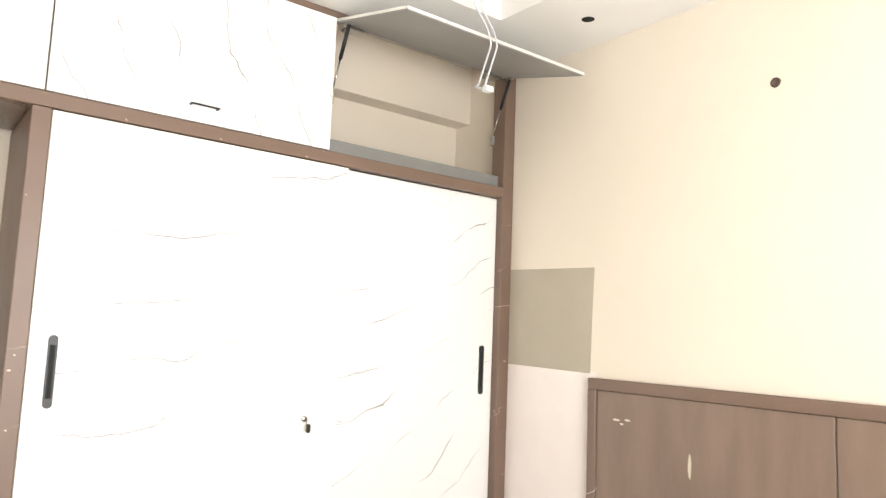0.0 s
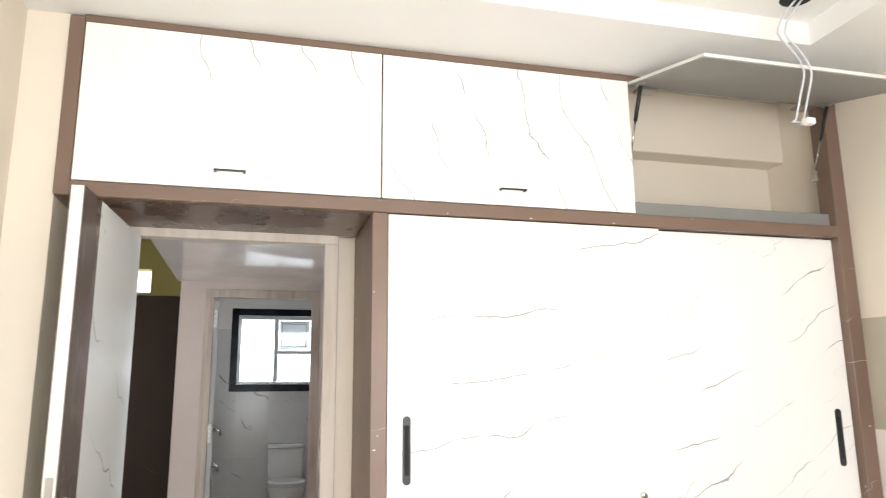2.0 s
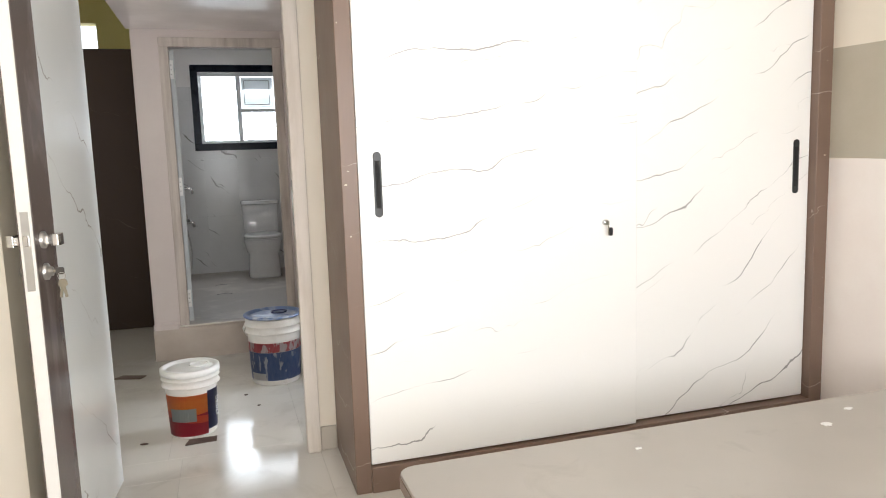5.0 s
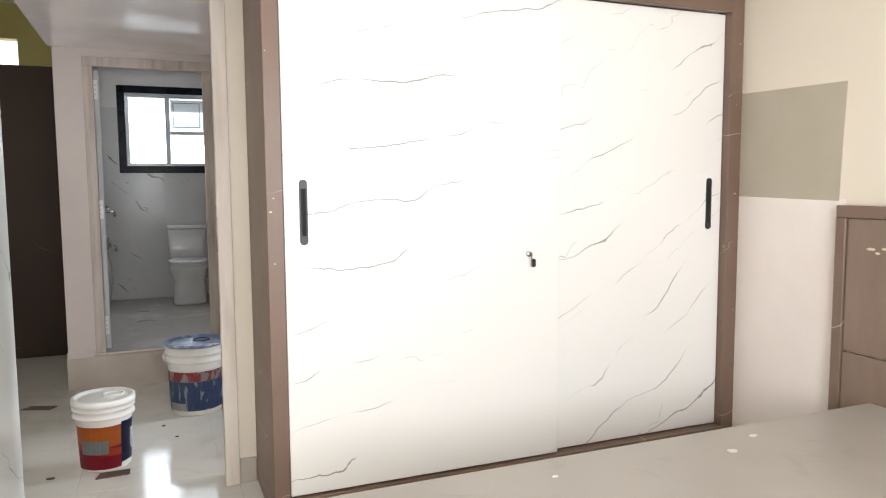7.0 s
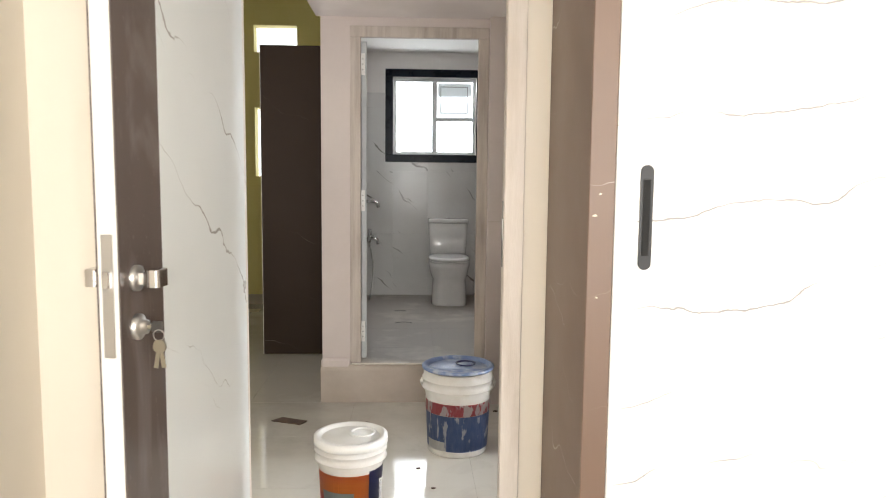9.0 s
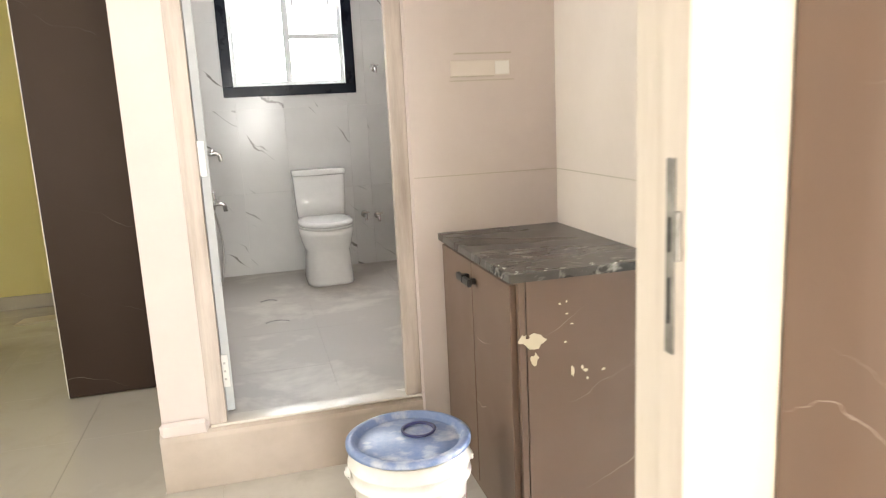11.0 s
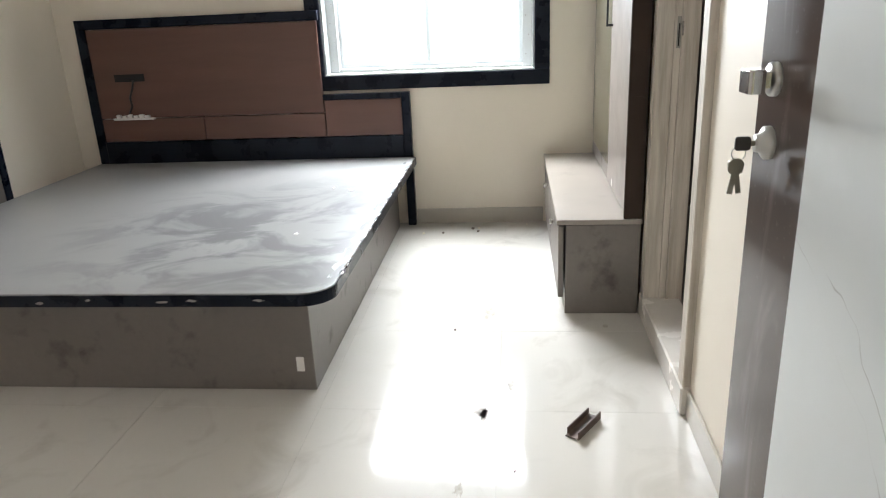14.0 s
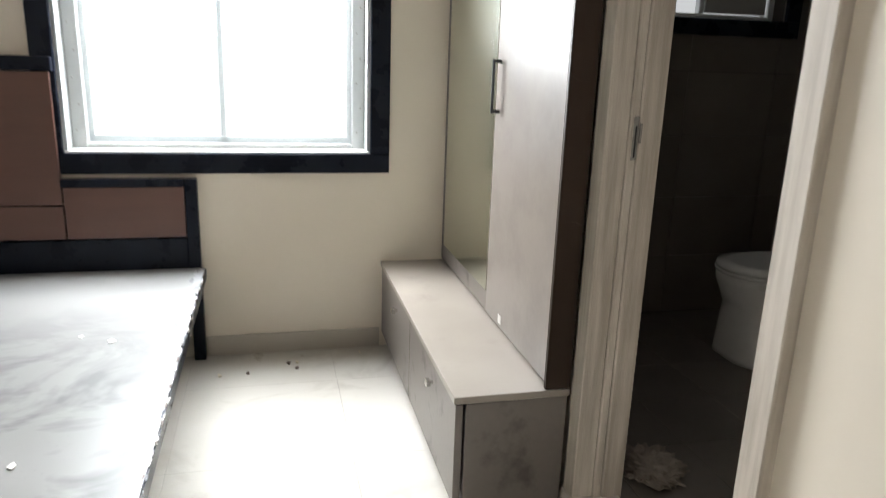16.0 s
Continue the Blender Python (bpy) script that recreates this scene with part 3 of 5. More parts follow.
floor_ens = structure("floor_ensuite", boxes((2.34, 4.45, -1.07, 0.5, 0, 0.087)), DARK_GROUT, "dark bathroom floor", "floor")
structure("ground", boxes((-60, 60, -60, 60, -0.4, -0.13)), GROUT, "plain ground under the building", "ground")

# toilet step with its rounded lip and flared plinth
structure("step_toilet", prism([(2.368, 0.0), (2.362, 0.19), (2.364, 0.208), (2.378, 0.221), (2.45, 0.221), (2.45, 0.0)], -0.995, 0.02), STEP, "raised doorstep coated with putty", "step").matrix_world = Matrix(((0, 0, 1, 0), (1, 0, 0, 0), (0, 1, 0, 0), (0, 0, 0, 1)))
structure("threshold_toilet", boxes((-0.822, -0.048, 2.366, 2.452, 0.2215, 0.232), bev=0.004), SILL, "smooth pale stone threshold of the toilet", "threshold")
structure("baseboard_pier", boxes((-0.993, -0.828, 2.366, 2.389, 0.2, 0.26), bev=0.012), PIER, "rough plinth at the foot of the pier", "baseboard")
structure("baseboard_b", boxes((4.428, 4.439, 0.985, 1.748, 0, 0.092), bev=0.003), SKIRT, "low beige skirting along the window wall", "baseboard")
structure("baseboard_b_side", boxes((0.70, 2.285, 0.611, 0.621, 0, 0.092), bev=0.003), SKIRT, "low beige skirting beside the bathroom door", "baseboard")
structure("baseboard_lobby", boxes((-0.136, -0.064, 0.473, 0.4845, 0, 0.11), bev=0.003), SKIRT, "low beige skirting by the door frame", "baseboard")
structure("baseboard_hall", boxes((-2.6, -0.93, 5.585, 5.599, 0, 0.1), bev=0.003), SKIRT, "low skirting in the yellow hall", "baseboard")
structure("wall_patch", prism([(-0.012, 1.735), (-0.012, 1.245), (-0.30, 1.238), (-0.565, 1.232), (-0.572, 1.50), (-0.582, 1.722), (-0.30, 1.728)], 2.1975, 2.1998), PATCH, "bare beige putty rectangle on the wall", "patch").matrix_world = Matrix(((0, 0, 1, 0), (1, 0, 0, 0), (0, 1, 0, 0), (0, 0, 0, 1)))
structure("wall_primer", boxes((2.198, 2.1996, -0.60, -0.01, 0.0, 1.24)), PRIMER, "pale primer left below the putty patch", "patch")
structure("trim_tile_joint", boxes((-0.045, 0.498, 2.323, 2.3247, 1.055, 1.0575), (0.4975, 0.4997, 1.75, 2.315, 1.055, 1.0575)), PATCH, "thin joint line in the putty wall", "trim")


def door_frame(name, axis, lo, hi, a0, a1, top, face, material, label, z0=0.0):
    """Two jambs and a head with a rebate. axis: the way the wall runs; lo, hi: outer edges along it; a0, a1: through the wall."""
    fr = thing(name, at(lo, a0) if axis == "x" else at(a0, lo), label, "door frame", kind="structure")

    def bar(nm, u0, u1, z_lo, z_hi, inner):
        bm = bmesh.new()
        d = a1 - a0
        steps = ((a0, a0 + d * 0.42, 0.0), (a0 + d * 0.42, a0 + d * 0.58, 0.006), (a0 + d * 0.58, a1, 0.012))
        for k, (p, q, cut) in enumerate(steps):
            w0, w1, t0, t1 = u0, u1, z_lo, z_hi
            if inner == "hi":
                w1 -= cut
            elif inner == "lo":
                w0 += cut
            else:
                t0 += cut
            if axis == "x":
                box(bm, w0, w1, p, q, t0, t1, 0.003)
            else:
                box(bm, p, q, w0, w1, t0, t1, 0.003)
        return part(nm, bm, material, fr)

    bar("jamb", lo, lo + face, z0, top, "hi")
    bar("jamb", hi - face, hi, z0, top, "lo")
    bar("head", lo, hi, top, top + face, "head")
    return fr


frame_a = door_frame("door_frame_1", "x", -1.035, -0.138, 0.455, 0.575, 2.075, 0.06, FRAME, "bare primed wooden bedroom door frame")
frame_b = door_frame("door_frame_2", "y", 0.615, 1.64, 0.485, 0.69, 2.08, 0.06, FRAME, "bare primed wooden bedroom door frame")
frame_t = door_frame("door_frame_3", "x", -0.825, -0.05, 2.375, 2.455, 2.07, 0.06, FRAME_T, "stained wooden toilet door frame", 0.232)
frame_e = door_frame("door_frame_4", "x", 2.29, 3.07, 0.485, 0.635, 2.08, 0.075, FRAME_GREY, "weathered unpainted bathroom door frame")
structure("threshold_ensuite", boxes((2.285, 3.075, 0.49, 0.640, 0, 0.10), bev=0.006), SILL, "pale raised threshold of the bathroom", "threshold")


def strike(parent, m, label="steel strike plate", material=None, h=0.2):
    material = material or WORN_STEEL
    bm = boxes((-0.0015, 0.0015, -0.007, 0.007, -h / 2, h / 2), bev=0.0008)
    bm.transform(m)
    pl = part("strike_plate", bm, material, parent, label)
    for z, s in ((h * 0.12, 0.022), (-h * 0.22, 0.03)):
        bm = boxes((-0.0018, 0.0018, -0.0025, 0.0025, z - s * 0.8, z + s * 0.8))
        bm.transform(m)
        part("slot", bm, DARKNESS, pl)
    bm = boxes((-0.004, 0.002, -0.016, -0.010, h * 0.12 - 0.025, h * 0.12 + 0.025), bev=0.001)
    bm.transform(m)
    part("lip", bm, material, pl)


strike(frame_a, at(-0.1995, 0.483, 1.13))
strike(frame_b, at(0.66, 1.5785, 1.12, -90))
strike(frame_e, at(2.9935, 0.56, 1.135), "small latch plate", WORN_STEEL, 0.11)


# ---- windows ----
def trim_ring(axis, level, proud, u0, u1, v0, v1, w):
    """Flat surround of an opening: on x=level or y=level, standing proud of it."""
    bm = bmesh.new()
    a, b = min(level, level + proud), max(level, level + proud)
    for p, q, r, s in ((u0 - w, u1 + w, v0 - w, v0), (u0 - w, u1 + w, v1, v1 + w), (u0 - w, u0, v0, v1), (u1, u1 + w, v0, v1)):
        if axis == "x":
            box(bm, a, b, p, q, r, s, 0.003)
        else:
            box(bm, p, q, a, b, r, s, 0.003)
    return bm


win_b = thing("window_1", at(4.44, 1.64, 0.9), "white aluminium sliding window with black granite surround", "window", kind="structure")
part("surround", trim_ring("x", 4.439, -0.024, 1.033, 2.245, 0.90, 1.95, 0.082), BLACK_TRIM, win_b, "polished black granite surround")
part("sill", boxes((4.43, 4.62, 1.034, 2.244, 0.896, 0.908), bev=0.002), WHITE, win_b, "dusty white sill")
for y0, y1 in ((1.034, 1.046), (2.232, 2.244)):
    part("reveal", boxes((4.44, 4.62, y0, y1, 0.908, 1.95)), REVEAL, win_b)
part("reveal", boxes((4.44, 4.62, 1.046, 2.232, 1.938, 1.95)), REVEAL, win_b)
fr_b = part("outer_frame", boxes((4.53, 4.60, 1.046, 1.10, 0.908, 1.938), (4.53, 4.60, 2.178, 2.232, 0.908, 1.938), (4.53, 4.60, 1.10, 2.178, 0.908, 0.928), (4.53, 4.60, 1.10, 2.178, 1.905, 1.938), bev=0.003), ALU, win_b)
for y0, y1, x in ((1.10, 1.655, 4.555), (1.635, 2.178, 4.575)):
    sash = part("sash", boxes((x, x + 0.018, y0, y0 + 0.02, 0.93, 1.905), (x, x + 0.018, y1 - 0.02, y1, 0.93, 1.905), (x, x + 0.018, y0 + 0.02, y1 - 0.02, 0.93, 0.955), (x, x + 0.018, y0 + 0.02, y1 - 0.02, 1.875, 1.905), bev=0.0), SASH, win_b)
    pane = part("pane", boxes((x + 0.007, x + 0.011, y0 + 0.018, y1 - 0.018, 0.953, 1.877)), glass_mat, sash)
    pane.visible_shadow = False
for yy in (1.073, 2.205):
    for k in range(9):
        bm = lathe([(0.0, 0.0022), (0.003, 0.0018), (0.004, 0.0)], 8)
        bm.transform(pose(4.53, yy + 0.008 * (-1) ** k, 0.98 + 0.105 * k, 0, -90, 0))
        part("rivet", bm, STEEL, fr_b)
tagged(solid("backdrop_bedroom", boxes((5.4, 5.42, -0.2, 3.6, -0.1, 3.2)), HAZE), "plain bright overcast sky outside the window", "backdrop", kind="structure")

win_t = thing("window_2", at(-0.27, 5.23, 1.45), "white louvred toilet window with black granite surround", "window", kind="structure")
part("surround", trim_ring("y", 5.229, -0.022, -0.665, 0.13, 1.52, 2.25, 0.072), BLACK_TRIM, win_t, "polished black granite surround")
fr_t = part("outer_frame", boxes((-0.664, -0.635, 5.27, 5.31, 1.521, 2.249), (0.10, 0.129, 5.27, 5.31, 1.521, 2.249), (-0.635, 0.10, 5.27, 5.31, 1.521, 1.55), (-0.635, 0.10, 5.27, 5.31, 2.215, 2.249), (-0.290, -0.245, 5.27, 5.31, 1.55, 2.215), (-0.245, 0.10, 5.27, 5.31, 1.842, 1.878), bev=0.003), ALU, win_t)
part("exhaust_panel", boxes((-0.235, 0.085, 5.28, 5.295, 1.89, 2.2), bev=0.004), SASH, win_t, "pale blank panel for an exhaust fan")
part("panel_edge", trim_ring("y", 5.279, -0.003, -0.205, 0.045, 1.925, 2.165, 0.007), GREY_BOARD, win_t, "thin grey joint around the cut-out panel")
for k in range(9):
    bm = boxes((-0.632, -0.288, -0.002, 0.002, -0.042, 0.042), bev=0.001)
    bm.transform(pose(0, 5.29, 1.59 + 0.073 * k, 20, 0, 0))
    part("louvre", bm, glass_mat, win_t).visible_shadow = False
part("pane", boxes((-0.25, 0.10, 5.288, 5.292, 1.55, 1.845)), glass_mat, win_t).visible_shadow = False
tagged(solid("backdrop_toilet", boxes((-1.3, 0.8, 6.3, 6.32, 0.9, 3.1)), HAZE), "plain bright overcast sky outside the toilet", "backdrop", kind="structure")

win_e = thing("window_3", at(4.45, -0.65, 1.5), "small bathroom window with black granite surround", "window", kind="structure")
part("surround", trim_ring("x", 4.437, -0.022, -0.94, -0.325, 1.53, 2.15, 0.075), BLACK_TRIM, win_e, "polished black granite surround")
part("outer_frame", boxes((4.52, 4.56, -0.94, -0.91, 1.531, 2.149), (4.52, 4.56, -0.355, -0.326, 1.531, 2.149), (4.52, 4.56, -0.91, -0.355, 1.531, 1.555), (4.52, 4.56, -0.91, -0.355, 2.12, 2.149), (4.52, 4.56, -0.56, -0.535, 1.555, 2.12), bev=0.003), ALU, win_e)
part("exhaust_panel", boxes((4.53, 4.545, -0.90, -0.57, 1.56, 1.85), bev=0.003), GREY_BOARD, win_e, "beige blank panel")
tagged(solid("backdrop_ensuite", boxes((5.0, 5.02, -1.3, -0.21, 0.9, 2.9)), HAZE_DIM), "plain bright light well outside the bathroom", "backdrop", kind="structure")
tagged(solid("backdrop_hall", boxes((-2.7, -1.2, 6.2, 6.22, 0.8, 3.1)), HAZE), "plain bright sky outside the hall", "backdrop", kind="structure")
# Glowing plane behind the added, unseen side opening of the hall.
tagged(solid("backdrop_hall_side", boxes((-3.3, -3.28, 0.8, 3.6, 0.0, 3.0)), HAZE_DIM), "plain bright sky outside the hall", "backdrop", kind="structure")
tagged(solid("backdrop_room_a", boxes((-1.4, 2.4, -4.7, -4.68, 0.0, 3.0)), HAZE), "plain bright sky outside the bedroom", "backdrop", kind="structure")


# ---- room A: wardrobe ----
ward = thing("wardrobe", at(1.06, 0.25), "fitted wardrobe with white marbled sliding doors and brown frame", "wardrobe")
for nm, b in (("side_panel", (-1.192, -1.14, -0.02, 0.484, 2.112, 2.80)), ("side_panel", (-0.062, 0.0, -0.02, 0.484, 0, 2.11)), ("post", (2.124, 2.199, -0.02, 0.075, 0, 2.80)), ("bottom_rail", (0.0, 2.124, -0.028, 0.48, 0.0, 0.105)), ("mid_rail", (-1.14, 2.124, -0.02, 0.02, 2.112, 2.166)), ("top_rail", (-1.14, 2.124, -0.02, 0.02, 2.778, 2.808))):
    part(nm, boxes(b, bev=0.0025), BROWN, ward)
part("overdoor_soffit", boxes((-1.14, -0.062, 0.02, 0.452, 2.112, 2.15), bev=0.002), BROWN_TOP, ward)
part("loft_shelf", boxes((-1.14, 2.124, 0.02, 0.484, 2.151, 2.169)), SHELF_GREY, ward, "grey loft shelf")
part("loft_lip", boxes((1.085, 2.123, 0.021, 0.036, 2.1695, 2.232)), LIP_GREY, ward, "grey upstand of the loft shelf")
part("loft_divider", boxes((1.066, 1.084, 0.022, 0.495, 2.17, 2.80)), SHELF_GREY, ward)
part("back_panel", boxes((0.0, 2.124, 0.475, 0.495, 0.11, 2.11)), GREY_BOARD, ward)
part("loft_beam", boxes((1.085, 2.199, 0.36, 0.487, 2.60, 2.938), bev=0.004), CREAM, ward, "cream painted ceiling beam behind the loft")
part("loft_back", boxes((1.085, 2.199, 0.488, 0.4985, 2.17, 2.938)), CREAM, ward)
for x0, x1, y, hx in ((0.003, 1.19, -0.012, 0.076), (1.12, 2.121, 0.022, 2.045)):
    d = part("sliding_door", boxes((x0, x1, y, y + 0.025, 0.112, 2.108), bev=0.002), MARBLE_FLAT if x0 < 0.5 else MARBLE, ward)
    bm = prism(rounded(-0.0155, 0.0155, -0.1235, 0.1235, 0.0152), 0, 0.004)
    bm.transform(pose(hx, y - 0.0005, 1.21, 90, 0, 0))
    hnd = part("recessed_pull", bm, BLACK_METAL, d, "black oblong flush pull")
    bm = boxes((-0.009, 0.009, -0.001, 0.0015, -0.09, 0.09), bev=0.0008)
    bm.transform(at(hx, y - 0.0055, 1.21))
    part("groove", bm, DARKNESS, d)
    if x0 < 1:
        bm = lathe([(0, 0.014), (0.011, 0.014), (0.0125, 0.011), (0.0125, 0)], 20)
        bm.transform(pose(1.037, y, 1.012, 90, 0, 0))
        part("lock", bm, CHROME, d)
        bm = boxes((1.036, 1.0385, y - 0.036, y - 0.013, 1.004, 1.02), (1.038, 1.0405, y - 0.03, y - 0.024, 0.96, 1.008), bev=0.001)
        part("key", bm, BRASS, d)
        bm = prism(rounded(-0.009, 0.009, -0.018, 0.018, 0.008), 0, 0.006)
        bm.transform(pose(1.049, y - 0.024, 0.975, 90, 0, 0))
        part("key_fob", bm, BLACK_METAL, d)
for x0, x1, h in ((-1.136, -0.031, -0.6), (-0.025, 1.079, 0.517)):
    d = part("loft_door", boxes((x0, x1, -0.024, -0.0205, 2.169, 2.775), (x0, x1, -0.0205, -0.004, 2.169, 2.775), bev=0.0012), MARBLE_UP, ward)
    bm = boxes((h - 0.058, h + 0.058, -0.048, -0.040, 2.229, 2.237), bev=0.003, seg=2)
    for s in (-0.052, 0.052):
        box(bm, h + s - 0.005, h + s + 0.005, -0.044, -0.022, 2.2285, 2.2375, 0.002)
    part("handle", bm, BLACK_METAL, d, "small black bar handle")
flap_m = pose(0, -0.003, 2.772, 13.2, 0, 0)
bm = boxes((1.085, 2.12, -0.58, 0.0, -0.004, 0.008), bev=0.001)
bm.transform(flap_m)
flap = part("lift_up_door", bm, EDGE, ward, "loft door propped open on gas struts")
bm = boxes((1.088, 2.117, -0.577, -0.003, -0.0085, -0.0038))
bm.transform(flap_m)
part("grey_lining", bm, GREY_BOARD, flap)
for x in (1.112, 2.098):
    bm = tube([(x, -0.075, 2.735), (x, -0.012, 2.595)], 0.009, 10)
    st = part("gas_strut", bm, BLACK_METAL, ward, "black gas strut with a steel rod")
    part("rod", tube([(x, -0.012, 2.595), (x, 0.048, 2.445)], 0.0045, 8), CHROME, st)
    part("bracket", boxes((x - 0.012, x + 0.012, -0.10, -0.05, 2.735, 2.747), bev=0.002), STEEL, st)
    part("foot_plate", boxes((x - 0.006, x + 0.006, 0.035, 0.062, 2.40, 2.45), bev=0.002), STEEL, st)
    part("hinge", boxes((x + (0.02 if x < 1.5 else -0.12), x + (0.11 if x < 1.5 else -0.03), -0.03, 0.03, 2.742, 2.756), bev=0.003), STEEL, ward)


# ---- doors ----
def lever(parent, x, z, y, side):
    """A lever on a rose and a key cylinder below, on the face y of a leaf; side: the way the face looks."""
    bm = lathe([(0, 0.012), (0.02, 0.012), (0.026, 0.008), (0.026, 0)], 24)
    bm.transform(pose(x, y, z, -90 * side, 0, 0))
    rose = part("lever_rose", bm, STEEL, parent, local=True)
    bm = prism(rounded(-0.036, 0.013, -0.013, 0.013, 0.008), -0.0175, 0.0175, bev=0.003)
    bm.transform(at(x, y + side * 0.039, z))
    neck = [(-0.014, 0.0), (0.013, 0.0), (0.010, side * 0.020), (0.012, side * 0.033), (-0.013, side * 0.033), (-0.010, side * 0.020)]
    neck_bm = prism(neck if side > 0 else neck[::-1], -0.012, 0.012, bev=0.002)
    neck_bm.transform(at(x, y, z))
    part("neck", neck_bm, CHROME, rose, "", True)
    part("lever", bm, CHROME, rose, "short polished chrome lever", True)
    bm = lathe([(0, 0.022), (0.014, 0.022), (0.015, 0.014), (0.02, 0.012), (0.026, 0.008), (0.026, 0)], 24)
    bm.transform(pose(x, y, z - 0.097, -90 * side, 0, 0))
    return part("key_cylinder", bm, STEEL, parent, local=True)


def keys(cyl, x, y, z, side):
    """A key in the cylinder whose ring carries two more keys; y: the cylinder's end."""
    part("key_shank", boxes((x - 0.0015, x + 0.0015, min(y - side * 0.004, y + side * 0.012), max(y - side * 0.004, y + side * 0.012), z - 0.004, z + 0.004)), BRASS, cyl, local=True)
    k = prism(rounded(-0.011, 0.011, -0.012, 0.012, 0.005), -0.0022, 0.0022, bev=0.0008)
    k.transform(pose(x, y + side * 0.023, z, 0, 90, 0))
    part("key", k, KEY_DARK, cyl, "black-headed key left in the lock", True)
    ring = [(x + 0.003, y + side * 0.027 + 0.011 * math.cos(a), z - 0.016 + 0.011 * math.sin(a)) for a in [i * math.pi / 8 for i in range(17)]]
    part("key_ring", tube(ring, 0.001, 6), STEEL, cyl, local=True)
    for k, tilt in enumerate((-9, 10)):
        bm = prism(rounded(-0.012, 0.012, -0.014, 0.011, 0.009), -0.0012, 0.0012)
        box(bm, -0.0042, 0.0042, -0.046, -0.012, -0.001, 0.001)
        bm.transform(pose(x + 0.003 + 0.003 * k, y + side * 0.029, z - 0.036, 90, tilt, 90) )
        part("spare_key", bm, BRASS, cyl, local=True)


def bedroom_door(name, m, width, label, lever_z, key_side):
    leaf = thing(name, m, label, "door", "bedroom doors", kind="structure")
    body = part("leaf", boxes((0, width, -0.019, 0.019, 0.008, 2.068), bev=0.0015), EDGE, leaf, "white edged flush leaf", True)
    for y0, y1 in ((0.0192, 0.0222), (-0.0222, -0.0192)):
        part("marble_facing", boxes((0.001, width - 0.19, y0, y1, 0.009, 2.067)), MARBLE_DOOR, body, "white marbled laminate facing", True)
        part("stripe", boxes((width - 0.19, width - 0.001, y0, y1, 0.009, 2.067)), STRIPE, body, "dark brown laminate stripe", True)
    for side in (1, -1):
        cyl = lever(leaf, width - 0.063, lever_z, side * 0.0222, side)
        if side == key_side:
            keys(cyl, width - 0.063, side * 0.040, lever_z - 0.097, side)
    part("lock_plate", boxes((width, width + 0.002, -0.011, 0.011, lever_z - 0.145, lever_z + 0.09), bev=0.0006), STEEL, leaf, "steel mortise lock plate", True)
    part("latch", boxes((width, width + 0.011, -0.007, 0.007, lever_z - 0.012, lever_z + 0.02), bev=0.002), CHROME, leaf, "", True)
    for z in (0.25, 1.05, 1.85):
        part("hinge", lathe([(0.0, 0.05), (0.006, 0.05), (0.006, -0.05), (0, -0.05)], 10, center=(-0.006, 0.012, z)), STEEL, leaf, "", True)
    return leaf


bedroom_door("door_1", at(-0.985, 0.448, 0, -94.2), 0.77, "open white marbled door with brown stripe and keys", 1.097, 1)
bedroom_door("door_2", at(0.72, 0.694, 0, 3.06), 0.755, "open white marbled door with keys in the lock", 1.135, 1)
wc_door = thing("door_3", at(-0.752, 2.462, 0.17, 96), "open white toilet door seen edge on", "door", kind="structure")
part("leaf", boxes((0, 0.66, -0.015, 0.015, 0.07, 1.89), bev=0.002), REVEAL, wc_door, "pale grey primed leaf", True)
for z in (0.405, 1.165, 1.93):
    h = part("hinge", boxes((-0.776, -0.744, 2.426, 2.4305, z - 0.06, z + 0.06), bev=0.001), PLASTIC_W, wc_door, "white painted butt hinge")
    for s in (-0.03, 0, 0.03):
        part("screw", boxes((-0.761, -0.753, 2.4247, 2.4259, z + s - 0.004, z + s + 0.004)), STEEL, h)
dark_door = thing("door_4", at(-0.95, 3.50, 0, 180), "open dark brown hall door leaf", "door", kind="structure")
part("leaf", boxes((0, 0.60, -0.017, 0.017, 0.008, 2.215), bev=0.002), DARK, dark_door, "", True)
part("edge_band", boxes((0.6, 0.603, -0.016, 0.016, 0.008, 2.215)), EDGE, dark_door, "pale unfinished edge", True)

# ---- room A: bed, headboard, fittings ----
bed_a = thing("bed", at(1.05, -1.8), "low platform bed with a bare dusty board top", "bed")
part("base", boxes((0.06, 2.10, -2.72, -0.90, 0.0, 0.40), bev=0.004), BED_SIDE, bed_a)
part("top_board", prism(rounded(-0.07, 2.12, -2.80, -0.80, 0.05, "03"), 0.405, 0.448, bev=0.003), BED_A_TOP, bed_a)
part("edge_band", prism(rounded(-0.073, 2.12, -2.803, -0.797, 0.052, "03"), 0.407, 0.438), TAUPE, bed_a)
for k, (x, y, r) in enumerate(((0.62, -0.93, 0.006), (1.25, -0.98, 0.012), (1.42, -0.90, 0.008), (0.35, -1.2, 0.006))):
    tagged(solid("paper_bit", prism(blob((x, y, r * 1.8, r), seed=k + 7, rough=0.4), 0.4485, 0.4515), PLASTIC_W), "white paper bit on the bed board", "debris", "debris bits")
hb_a = thing("headboard", at(2.17, -1.7, 0.0), "taupe wooden headboard with a brown frame", "headboard")
for b in ((2.158, 2.196, -2.72, -0.585, 1.165, 1.215), (2.158, 2.196, -0.632, -0.585, 0.0, 1.165), (2.158, 2.196, -2.72, -2.672, 0.0, 1.165)):
    part("frame", boxes(b, bev=0.003), BROWN, hb_a)
